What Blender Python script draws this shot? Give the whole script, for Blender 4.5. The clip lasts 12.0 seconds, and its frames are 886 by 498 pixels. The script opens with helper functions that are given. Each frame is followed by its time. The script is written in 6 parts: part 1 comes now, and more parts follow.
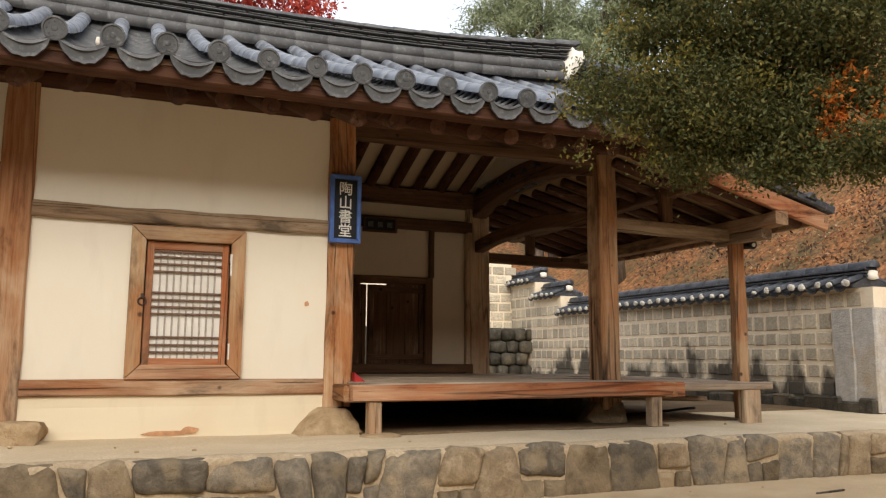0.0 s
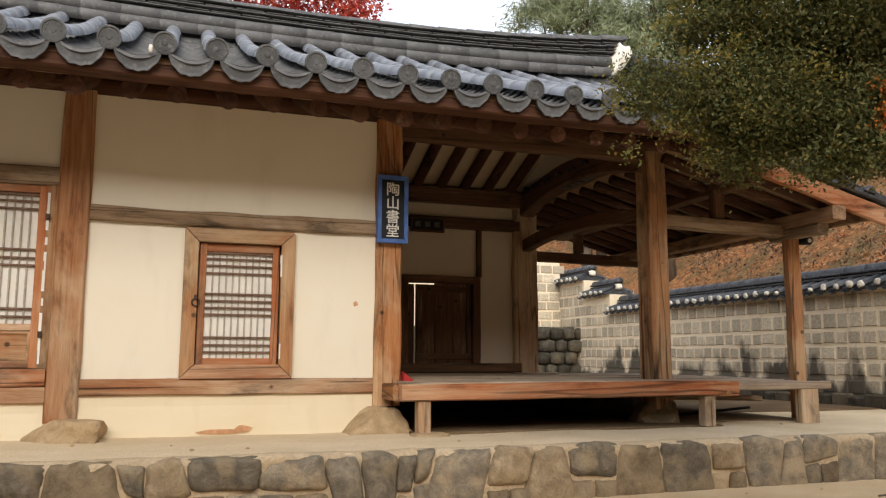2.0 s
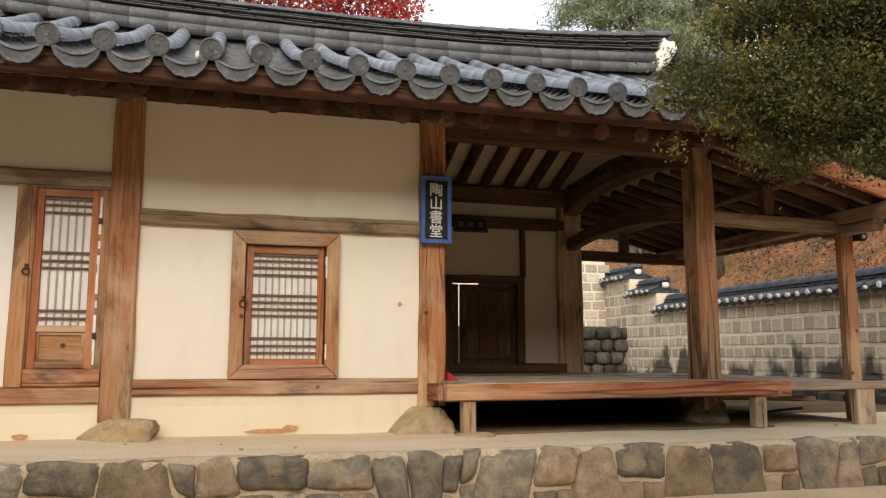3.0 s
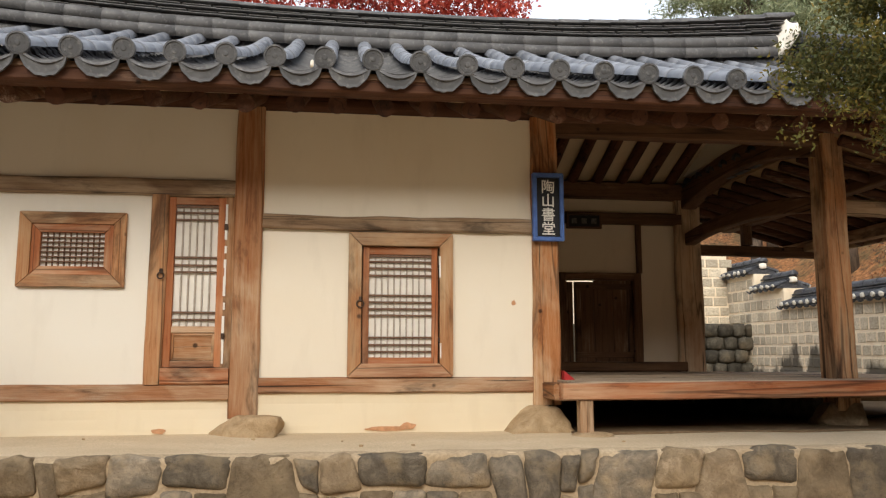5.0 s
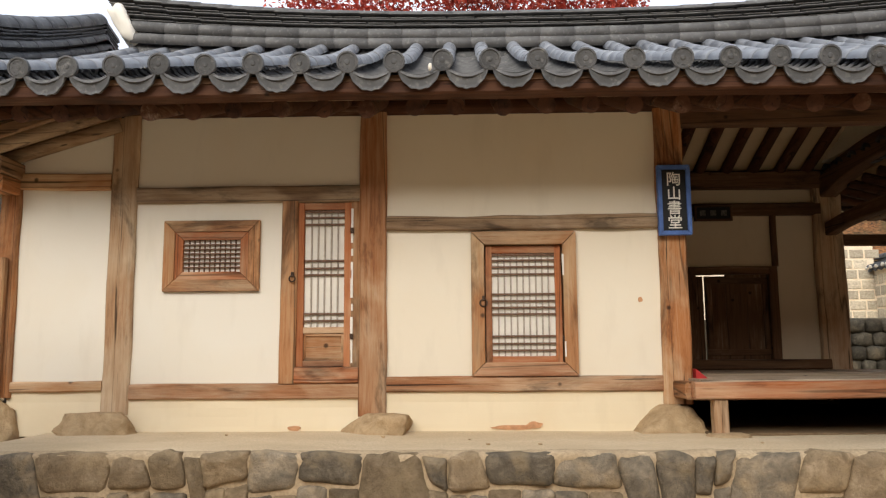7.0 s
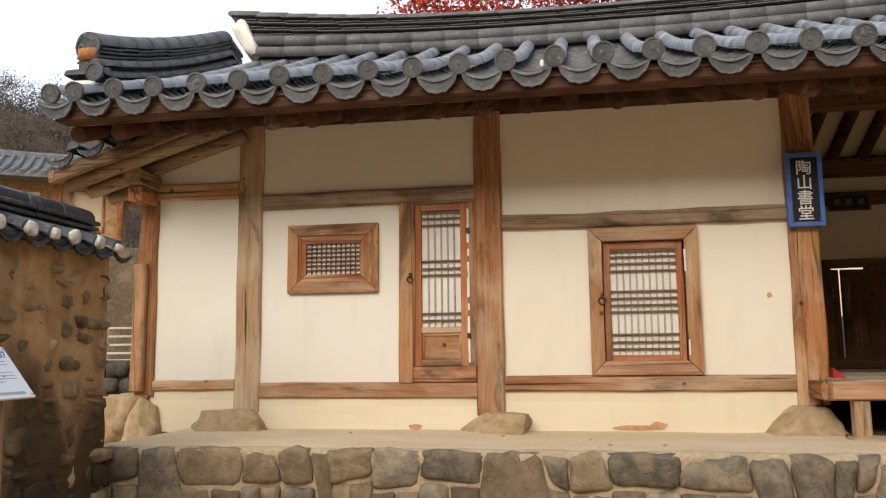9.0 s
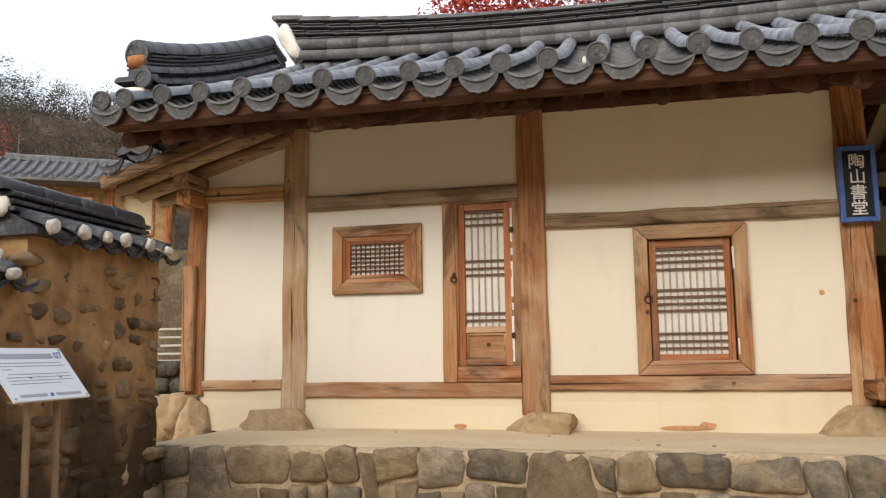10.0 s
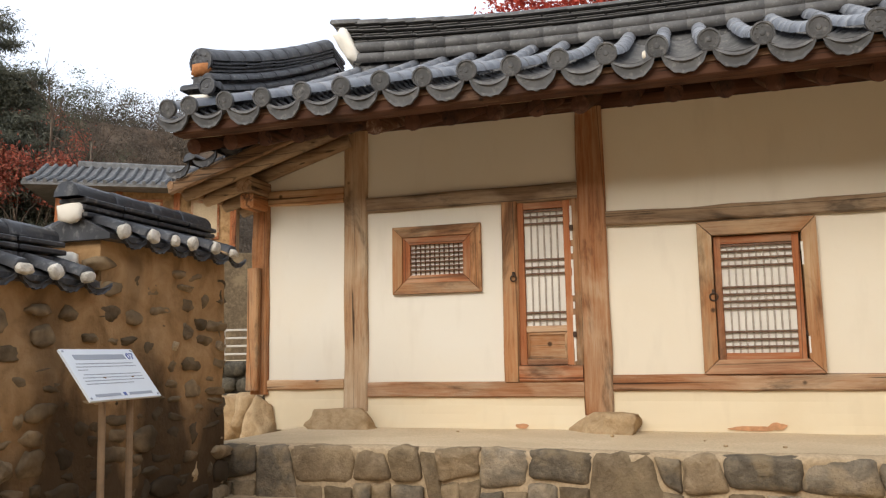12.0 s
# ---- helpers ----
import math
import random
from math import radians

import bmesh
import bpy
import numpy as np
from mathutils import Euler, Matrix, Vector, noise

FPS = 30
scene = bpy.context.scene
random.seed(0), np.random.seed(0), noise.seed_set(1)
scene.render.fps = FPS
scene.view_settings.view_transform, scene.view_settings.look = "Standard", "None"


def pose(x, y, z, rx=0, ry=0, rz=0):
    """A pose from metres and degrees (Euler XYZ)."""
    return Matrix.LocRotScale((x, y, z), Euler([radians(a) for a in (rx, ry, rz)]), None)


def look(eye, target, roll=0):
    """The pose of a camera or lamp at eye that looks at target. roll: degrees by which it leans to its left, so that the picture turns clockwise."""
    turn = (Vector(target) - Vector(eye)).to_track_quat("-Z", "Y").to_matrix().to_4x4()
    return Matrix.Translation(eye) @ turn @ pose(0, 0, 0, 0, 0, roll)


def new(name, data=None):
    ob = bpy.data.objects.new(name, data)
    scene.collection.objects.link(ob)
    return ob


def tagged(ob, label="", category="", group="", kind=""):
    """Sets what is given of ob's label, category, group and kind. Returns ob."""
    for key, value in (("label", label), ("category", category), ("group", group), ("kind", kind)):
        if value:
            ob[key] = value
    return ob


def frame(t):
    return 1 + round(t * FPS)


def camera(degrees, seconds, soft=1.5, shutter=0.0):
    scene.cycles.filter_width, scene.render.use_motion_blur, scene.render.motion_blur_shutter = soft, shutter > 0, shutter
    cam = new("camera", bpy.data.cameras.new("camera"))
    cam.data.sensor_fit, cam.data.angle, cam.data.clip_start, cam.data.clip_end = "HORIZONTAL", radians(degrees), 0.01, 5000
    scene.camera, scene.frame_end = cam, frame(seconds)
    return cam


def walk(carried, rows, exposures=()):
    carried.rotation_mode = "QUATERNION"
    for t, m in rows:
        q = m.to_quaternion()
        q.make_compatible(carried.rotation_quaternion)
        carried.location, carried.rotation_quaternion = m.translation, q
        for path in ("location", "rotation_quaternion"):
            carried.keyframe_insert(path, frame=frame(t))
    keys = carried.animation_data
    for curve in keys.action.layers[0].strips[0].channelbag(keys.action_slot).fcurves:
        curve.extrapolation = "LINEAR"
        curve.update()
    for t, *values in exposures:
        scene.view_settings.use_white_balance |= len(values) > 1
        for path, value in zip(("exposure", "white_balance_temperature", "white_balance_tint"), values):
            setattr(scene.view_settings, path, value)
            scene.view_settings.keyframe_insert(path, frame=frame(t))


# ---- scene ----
cam = camera(58.38, 12.0, soft=1.25)
EYE = (0.856, -6.294, 0.697)
# seconds, yaw, pitch, roll of a slow pan from one standpoint
PATH = [
    (0, -22.03, 7.69, 0.40),
    (0.5, -21.55, 7.69, 0.38),
    (1, -20.75, 7.68, 0.35),
    (1.5, -19.84, 7.66, 0.31),
    (2, -18.58, 7.62, 0.26),
    (2.5, -17.12, 7.62, 0.18),
    (4.5, -9.32, 7.53, 0.09),
    (5, -7.22, 7.51, 0.01),
    (5.5, -4.98, 7.49, -0.08),
    (6, -2.79, 7.47, -0.16),
    (6.5, -0.60, 7.46, -0.25),
    (7, 1.64, 7.45, -0.35),
    (7.5, 3.94, 7.44, -0.47),
    (9.5, 11.72, 7.46, -0.61),
    (10, 13.21, 7.47, -0.71),
    (10.5, 14.66, 7.48, -0.78),
    (11, 16.04, 7.49, -0.83),
    (11.5, 17.04, 7.50, -0.87),
    (12, 17.53, 7.50, -0.90),
]


def panned(yaw, pitch, roll):
    return (Matrix.Translation(EYE) @ Matrix.Rotation(radians(yaw), 4, "Z")
            @ Matrix.Rotation(radians(90 + pitch), 4, "X") @ Matrix.Rotation(radians(roll), 4, "Z"))


walk(cam, [(t, panned(y, p, r)) for t, y, p, r in PATH])

# ---------------------------------------------------------------- light
world = bpy.data.worlds.new("overcast_sky")
scene.world = world
world.use_nodes = True
wn, wl = world.node_tree.nodes, world.node_tree.links
wn.clear()
sky = wn.new("ShaderNodeTexSky")
sky.sky_type, sky.sun_disc = "NISHITA", False
sky.sun_elevation, sky.sun_rotation = radians(30), radians(193)
sky_bg = wn.new("ShaderNodeBackground")
sky_bg.inputs[1].default_value = 0.08
wl.new(sky.outputs[0], sky_bg.inputs[0])
cloud_pos = wn.new("ShaderNodeTexCoord")
cloud_noise = wn.new("ShaderNodeTexNoise")
cloud_noise.inputs["Scale"].default_value = 1.6
cloud_noise.inputs["Detail"].default_value = 4
wl.new(cloud_pos.outputs["Generated"], cloud_noise.inputs["Vector"])
cloud_ramp = wn.new("ShaderNodeValToRGB")
cloud_ramp.color_ramp.elements[0].position, cloud_ramp.color_ramp.elements[0].color = 0.3, (0.78, 0.84, 0.95, 1)
cloud_ramp.color_ramp.elements[1].position, cloud_ramp.color_ramp.elements[1].color = 0.7, (1.0, 0.99, 0.97, 1)
wl.new(cloud_noise.outputs["Fac"], cloud_ramp.inputs[0])
cloud_bg = wn.new("ShaderNodeBackground")
cloud_bg.inputs[1].default_value = 0.85
wl.new(cloud_ramp.outputs[0], cloud_bg.inputs[0])
both = wn.new("ShaderNodeAddShader")
wl.new(sky_bg.outputs[0], both.inputs[0])
wl.new(cloud_bg.outputs[0], both.inputs[1])
out = wn.new("ShaderNodeOutputWorld")
wl.new(both.outputs[0], out.inputs[0])

sun = new("sun", bpy.data.lights.new("sun", "SUN"))
sun.data.energy, sun.data.angle, sun.data.color = 2.12, radians(38), (1.0, 0.918, 0.785)
sun.matrix_world = look((-1.6, -7, 4.1), (0, 0, 0))
scene.view_settings.exposure = 0.29

# ---------------------------------------------------------------- materials
class Nodes:
    """A material with a Principled shader and a few short hands for its nodes."""

    def __init__(self, name, rough=0.8, metal=0.0, spec=0.3):
        self.m = bpy.data.materials.new(name)
        self.m.use_nodes = True
        self.n, self.l = self.m.node_tree.nodes, self.m.node_tree.links
        self.s = self.n["Principled BSDF"]
        self.s.inputs["Roughness"].default_value = rough
        self.s.inputs["Metallic"].default_value = metal
        self.s.inputs["Specular IOR Level"].default_value = spec
        self.where = self.n.new("ShaderNodeTexCoord").outputs["Object"]
        self.info = self.n.new("ShaderNodeObjectInfo")

    def put(self, out, socket):
        self.l.new(out, socket)

    def shifted(self, scale=(1, 1, 1)):
        """Object coordinates, stretched, and moved for each object."""
        mul = self.n.new("ShaderNodeVectorMath")
        mul.operation = "MULTIPLY_ADD"
        self.put(self.where, mul.inputs[0])
        mul.inputs[1].default_value = scale
        wide = self.n.new("ShaderNodeMath")
        wide.operation = "MULTIPLY"
        wide.inputs[1].default_value = 37.0
        self.put(self.info.outputs["Random"], wide.inputs[0])
        self.put(wide.outputs[0], mul.inputs[2])
        return mul.outputs[0]

    def noise(self, scale, detail=4, stretch=(1, 1, 1), rough=0.55, warp=0.0):
        t = self.n.new("ShaderNodeTexNoise")
        t.inputs["Scale"].default_value = scale
        t.inputs["Detail"].default_value = detail
        t.inputs["Roughness"].default_value = rough
        t.inputs["Distortion"].default_value = warp
        self.put(self.shifted(stretch), t.inputs["Vector"])
        return t.outputs["Fac"]

    def cells(self, scale, stretch=(1, 1, 1), feature="F1", out="Distance"):
        t = self.n.new("ShaderNodeTexVoronoi")
        t.feature = feature
        t.inputs["Scale"].default_value = scale
        self.put(self.shifted(stretch), t.inputs["Vector"])
        return t.outputs[out]

    def ramp(self, fac, *stops):
        r = self.n.new("ShaderNodeValToRGB")
        e = r.color_ramp.elements
        while len(e) < len(stops):
            e.new(0.5)
        for k, (p, c) in zip(e, stops):
            k.position = p
            k.color = (*c, 1) if hasattr(c, "__len__") else (c, c, c, 1)
        self.put(fac, r.inputs[0])
        return r.outputs[0]

    def mix(self, fac, a, b, mode="MIX"):
        x = self.n.new("ShaderNodeMix")
        x.data_type, x.blend_type = "RGBA", mode
        for v, k in ((fac, 0), (a, 6), (b, 7)):
            if hasattr(v, "is_linked"):
                self.put(v, x.inputs[k])
            else:
                x.inputs[k].default_value = v if k == 0 else (*v, 1)
        return x.outputs[2]

    def vary(self, colour, amount=0.25):
        """Each object a little lighter or darker."""
        r = self.n.new("ShaderNodeMapRange")
        r.inputs[3].default_value, r.inputs[4].default_value = 1 - amount, 1 + amount
        self.put(self.info.outputs["Random"], r.inputs[0])
        h = self.n.new("ShaderNodeVectorMath")
        h.operation = "SCALE"
        self.put(colour, h.inputs[0])
        self.put(r.outputs[0], h.inputs["Scale"])
        return h.outputs[0]

    def done(self, colour, bump=None, strength=0.3, depth=0.01, rough=None):
        self.put(colour, self.s.inputs["Base Color"])
        if rough is not None:
            self.put(rough, self.s.inputs["Roughness"])
        if bump is not None:
            b = self.n.new("ShaderNodeBump")
            b.inputs["Strength"].default_value, b.inputs["Distance"].default_value = strength, depth
            self.put(bump, b.inputs["Height"])
            self.put(b.outputs[0], self.s.inputs["Normal"])
        return self.m


def wood(name, axis, pale, mid, dark, worn=0.5, amount=0.14, aged=0.5):
    """Weathered timber with its grain along an axis: warm heartwood, bleached patches, a few cracks and knots."""
    k = Nodes(name, 0.75, spec=0.25)

    def along(v):
        q = [1.0, 1.0, 1.0]
        q[axis] = v
        return q

    def blend(a, b, f):
        return tuple(u + (v - u) * f for u, v in zip(a, b))
    grain = k.noise(30, 8, along(0.045), 0.78, 0.4)
    figure = k.noise(9, 3, along(0.10), 0.5, 0.9)
    warm = k.ramp(grain, (0.31, blend(dark, mid, 0.12)), (0.47, mid), (0.68, blend(mid, pale, 0.55)))
    warm = k.mix(k.ramp(figure, (0.50, 0.0), (0.66, 0.55)), warm, blend(mid, pale, 0.65))
    bleach = k.ramp(grain, (0.30, blend(mid, pale, 0.12)), (0.50, pale), (0.70, blend(pale, (0.62, 0.52, 0.40), 0.5)))
    place = k.noise(1.9, 4, along(0.45), 0.6, 0.5)
    c = k.mix(k.ramp(place, (0.56 - 0.18 * worn, 0.0), (0.70 - 0.14 * worn, 0.88)), warm, bleach)
    grey = k.ramp(grain, (0.32, blend(dark, (0.12, 0.085, 0.055), 0.6)), (0.50, blend(mid, (0.22, 0.155, 0.10), 0.75)), (0.68, blend(pale, (0.36, 0.28, 0.20), 0.7)))
    c = k.mix(k.ramp(k.noise(1.3, 5, along(0.5), 0.65, 0.8), (0.52, 0.0), (0.66, aged)), c, grey)
    stain = k.ramp(k.noise(3.4, 6, along(0.3), 0.68, 0.6), (0.33, 0.36), (0.45, 0.95), (0.66, 1.08))
    crack = k.ramp(k.noise(30, 2, along(0.03), 0.4, 0.3), (0.28, 0.28), (0.325, 1.0))
    split = k.ramp(k.noise(4.0, 2, along(0.03), 0.4, 0.12), (0.492, 1.0), (0.4985, 0.34), (0.5015, 0.34), (0.508, 1.0))
    knot = k.ramp(k.cells(3.6), (0.045, 0.22), (0.09, 1.0))
    for dirt in (stain, crack, split, knot):
        c = k.mix(1.0, c, dirt, "MULTIPLY")
    return k.done(k.vary(c, amount), k.mix(0.6, grain, k.mix(1.0, crack, split, "MULTIPLY"), "MULTIPLY"), 0.45, 0.005)


PALE, MID, DARK = (0.50, 0.325, 0.18), (0.35, 0.138, 0.047), (0.09, 0.034, 0.014)
RED_P, RED_M, RED_D = (0.46, 0.235, 0.115), (0.335, 0.108, 0.038), (0.10, 0.030, 0.012)
GREY_P, GREY_M, GREY_D = (0.39, 0.285, 0.185), (0.21, 0.13, 0.072), (0.085, 0.05, 0.03)
wood_x = wood("weathered_pine_x", 0, PALE, MID, DARK, 0.62)
wood_y = wood("weathered_pine_y", 1, PALE, MID, DARK)
wood_z = wood("weathered_pine_z", 2, PALE, MID, DARK, 0.45)
red_x = wood("reddish_pine_x", 0, (0.47, 0.31, 0.185), RED_M, RED_D, 0.42)
red_z = wood("reddish_pine_z", 2, RED_P, RED_M, RED_D, 0.3)
grey_x = wood("greyed_pine_x", 0, GREY_P, GREY_M, GREY_D, 0.7)
grey_y = wood("greyed_pine_y", 1, GREY_P, GREY_M, GREY_D, 0.7)
grey_z = wood("greyed_pine_z", 2, GREY_P, GREY_M, GREY_D, 0.7)
# eave timbers: reddish pine, with the shade under the tiles put into the colour
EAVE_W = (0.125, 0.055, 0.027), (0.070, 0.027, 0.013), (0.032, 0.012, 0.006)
eave_x = wood("eave_shade_pine_x", 0, *EAVE_W, 0.1, 0.10, 0.0)
rafter_y = wood("reddish_eave_shade_pine_y", 1, (0.105, 0.044, 0.020), (0.068, 0.025, 0.011), (0.033, 0.012, 0.006), 0.1, 0.12, 0.0)
tan_x = wood("tan_pine_x", 0, (0.52, 0.36, 0.21), (0.37, 0.178, 0.080), (0.14, 0.057, 0.024), 0.7, 0.14, 0.75)
tan_z = wood("tan_pine_z", 2, (0.55, 0.375, 0.21), (0.41, 0.188, 0.078), (0.15, 0.06, 0.025), 0.6, 0.14, 0.75)
brown_x = wood("brown_weathered_pine_x", 0, (0.44, 0.29, 0.175), (0.27, 0.112, 0.046), (0.085, 0.036, 0.017), 0.5, 0.1, 0.85)
brown_z = wood("brown_cracked_pine_z", 2, (0.47, 0.30, 0.17), (0.31, 0.128, 0.050), (0.10, 0.042, 0.018), 0.35, 0.1, 0.4)
mixed_z = wood("half_greyed_pine_z", 2, (0.50, 0.37, 0.24), (0.36, 0.205, 0.105), (0.15, 0.08, 0.04), 0.8)
deck_x = wood("worn_floor_pine_x", 0, (0.45, 0.355, 0.26), (0.31, 0.23, 0.16), (0.14, 0.10, 0.068), 0.6)
# darker pine for the west barge board, the main eave's shade in its colour
barge_shade_x = wood("barge_shade_pine_x", 0, (0.27, 0.175, 0.10), (0.165, 0.09, 0.046), (0.07, 0.035, 0.018), 0.5)
mixed_y = wood("half_greyed_pine_y", 1, (0.36, 0.24, 0.14), (0.23, 0.125, 0.062), (0.10, 0.05, 0.025), 0.5)
# dark brown pine; on the wall plate it carries the shade under the eave
umber_x = wood("umber_pine_x", 0, (0.17, 0.09, 0.045), (0.10, 0.05, 0.025), (0.04, 0.02, 0.012), 0.2, 0.14, 0.15)
umber_y = wood("umber_pine_y", 1, (0.17, 0.09, 0.045), (0.10, 0.05, 0.025), (0.04, 0.02, 0.012), 0.2, 0.14, 0.15)
umber_z = wood("umber_pine_z", 2, (0.17, 0.09, 0.045), (0.10, 0.05, 0.025), (0.04, 0.02, 0.012), 0.2, 0.14, 0.15)


def plaster_material(name, base, stain):
    k = Nodes(name, 0.92, spec=0.15)
    big, fine = k.noise(1.1, 4, warp=0.5), k.noise(55, 3)
    c = k.mix(k.ramp(big, (0.42, 0.0), (0.78, 0.55)), base, stain)
    c = k.mix(k.ramp(k.noise(6, 5, (1, 1, 0.25)), (0.56, 0.0), (0.8, 0.22)), c, tuple(v * 0.72 for v in stain))
    return k.done(c, k.mix(0.5, fine, k.noise(7, 3)), 0.14, 0.006)


plaster = plaster_material("cream_lime_plaster", (0.775, 0.705, 0.575), (0.735, 0.64, 0.48))
# plaster in a darker tone: the dimness inside the hall is put into it
hall_plaster = plaster_material("shade_toned_hall_plaster", (0.62, 0.53, 0.40), (0.54, 0.44, 0.31))
plaster_white = plaster_material("whiter_lime_plaster", (0.765, 0.72, 0.625), (0.735, 0.66, 0.525))
plinth_plaster = plaster_material("yellowish_earth_plaster", (0.755, 0.65, 0.465), (0.68, 0.545, 0.345))
white_lime = plaster_material("white_lime_mortar", (0.85, 0.80, 0.70), (0.66, 0.57, 0.44))


def earth(name, a, b, c3, grit=60, bump=0.4):
    k = Nodes(name, 0.95, spec=0.1)
    c = k.ramp(k.noise(1.3, 6, warp=0.4), (0.3, a), (0.55, b), (0.75, c3))
    c = k.mix(k.ramp(k.noise(grit, 4), (0.35, 0.4), (0.6, 0.0)), c, tuple(v * 0.55 for v in a))
    return k.done(c, k.mix(0.5, k.noise(grit, 5), k.noise(6, 4)), bump, 0.012)


orange_mud = earth("orange_mud", (0.40, 0.17, 0.07), (0.50, 0.23, 0.10), (0.55, 0.28, 0.13), 45, 0.4)
wall_earth = earth("packed_brown_earth", (0.40, 0.30, 0.19), (0.52, 0.40, 0.26), (0.60, 0.48, 0.32), 50, 0.5)
terrace_earth = earth("trodden_earth", (0.58, 0.455, 0.295), (0.68, 0.545, 0.365), (0.74, 0.61, 0.43), 90, 0.18)
# brown soil, darkened so the shade under the floor is in its colour
dark_soil = earth("dark_soil_with_floor_shade", (0.12, 0.08, 0.045), (0.17, 0.115, 0.066), (0.23, 0.16, 0.095))


def rock(name, a, b, c3, amount=0.3, clay=0.65, scale=2.2):
    k = Nodes(name, 0.88, spec=0.2)
    c = k.ramp(k.noise(9, 9, warp=0.6, rough=0.72), (0.30, a), (0.5, b), (0.70, c3))
    c = k.mix(k.ramp(k.noise(scale, 4), (0.50, 0.0), (0.66, clay)), c, (0.40, 0.30, 0.18))
    c = k.mix(k.ramp(k.cells(46), (0.05, 0.45), (0.2, 0.0)), c, tuple(v * 0.45 for v in a))
    return k.done(k.vary(c, amount), k.mix(0.5, k.noise(9, 8, rough=0.7), k.noise(45, 5)), 0.9, 0.025)


kerb_rock = rock("grey_brown_fieldstone", (0.095, 0.080, 0.060), (0.185, 0.152, 0.110), (0.33, 0.265, 0.185), 0.36, 0.6, 5.0)
base_rock = rock("buff_base_stone", (0.30, 0.20, 0.105), (0.44, 0.31, 0.175), (0.57, 0.425, 0.26), 0.10, 0.4, 6.0)
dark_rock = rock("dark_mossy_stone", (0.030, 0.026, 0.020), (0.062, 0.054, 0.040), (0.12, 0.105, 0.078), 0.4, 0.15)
buff_rock = rock("ochre_fieldstone", (0.15, 0.108, 0.066), (0.25, 0.185, 0.115), (0.37, 0.285, 0.185), 0.3, 0.5)
brown_rock = rock("brown_rubble", (0.11, 0.080, 0.048), (0.20, 0.148, 0.09), (0.32, 0.24, 0.155), 0.45)
rough_lime = rock("rough_lime_mortar", (0.30, 0.27, 0.22), (0.62, 0.58, 0.50), (0.82, 0.78, 0.70), 0.15, 0.0)
pillar_rock = rock("dressed_granite", (0.33, 0.31, 0.28), (0.46, 0.43, 0.385), (0.56, 0.53, 0.48), 0.1)


def tile_material(name, a, b, c3, rough=0.6, amount=0.12):
    k = Nodes(name, rough, spec=0.4)
    c = k.ramp(k.noise(4.5, 5, warp=0.5), (0.3, a), (0.52, b), (0.76, c3))
    c = k.mix(k.ramp(k.noise(26, 4), (0.55, 0.0), (0.8, 0.4)), c, (0.42, 0.41, 0.385))
    return k.done(k.vary(c, amount), k.noise(60, 4), 0.22, 0.004)


roof_tile = tile_material("grey_fired_clay", (0.165, 0.172, 0.187), (0.245, 0.254, 0.274), (0.34, 0.35, 0.37), 0.5)
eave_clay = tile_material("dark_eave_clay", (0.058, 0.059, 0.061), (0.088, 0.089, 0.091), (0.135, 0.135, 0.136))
ridge_clay = tile_material("weathered_ridge_clay", (0.085, 0.083, 0.081), (0.12, 0.116, 0.112), (0.17, 0.165, 0.158), 0.6, 0.06)
trough_clay = tile_material("dark_grey_trough_clay", (0.085, 0.086, 0.09), (0.125, 0.127, 0.132), (0.18, 0.182, 0.186))
far_clay = tile_material("dusty_far_clay", (0.075, 0.075, 0.076), (0.115, 0.115, 0.115), (0.17, 0.17, 0.168))
dark_tile = tile_material("dark_glossy_clay", (0.027, 0.028, 0.031), (0.043, 0.044, 0.049), (0.072, 0.074, 0.080), 0.48)


def plain(name, colour, rough=0.7, metal=0.0, scale=18, amount=0.25):
    k = Nodes(name, rough, metal)
    c = k.mix(k.ramp(k.noise(scale, 4), (0.35, 0.0), (0.7, 1.0)), tuple(v * (1 - amount) for v in colour), colour)
    return k.done(c, k.noise(scale * 3, 3), 0.15, 0.003)


paper = plain("aged_window_paper", (0.80, 0.76, 0.69), 0.9, scale=5, amount=0.14)
bar_pale = plain("greyed_lattice_bar", (0.46, 0.40, 0.33), 0.8, scale=30, amount=0.3)
bar_dark = plain("brown_lattice_bar", (0.20, 0.115, 0.075), 0.75, scale=30, amount=0.45)
iron = plain("rusty_iron", (0.07, 0.045, 0.032), 0.6, 0.5)
sign_black = plain("black_lacquer", (0.012, 0.013, 0.016), 0.5, scale=9, amount=0.5)
sign_blue = plain("blue_paint", (0.085, 0.17, 0.46), 0.6, scale=12, amount=0.35)
sign_white = plain("white_paint", (0.78, 0.76, 0.70), 0.7, scale=20, amount=0.15)
red_paint = plain("red_plastic", (0.45, 0.03, 0.03), 0.5)
pale_stain = plain("bare_earth_patch", (0.62, 0.33, 0.17), 0.95, scale=30, amount=0.3)
board_white = plain("white_enamel_panel", (0.72, 0.76, 0.80), 0.35, scale=3, amount=0.06)
print_grey = plain("grey_print", (0.34, 0.37, 0.42), 0.5, scale=4, amount=0.05)
print_pale = plain("pale_grey_print", (0.42, 0.45, 0.49), 0.5, scale=60, amount=0.35)
print_faded = plain("faded_characters", (0.16, 0.155, 0.14), 0.7, scale=40, amount=0.7)
print_blue = plain("blue_print", (0.10, 0.14, 0.36), 0.5, scale=4, amount=0.05)
pole_brown = plain("brown_painted_steel", (0.30, 0.20, 0.12), 0.55, 0.1)
lamp_white = plain("frosted_bulb", (0.75, 0.74, 0.70), 0.3, scale=3, amount=0.05)
black_rubber = plain("black_rubber", (0.015, 0.015, 0.016), 0.6)

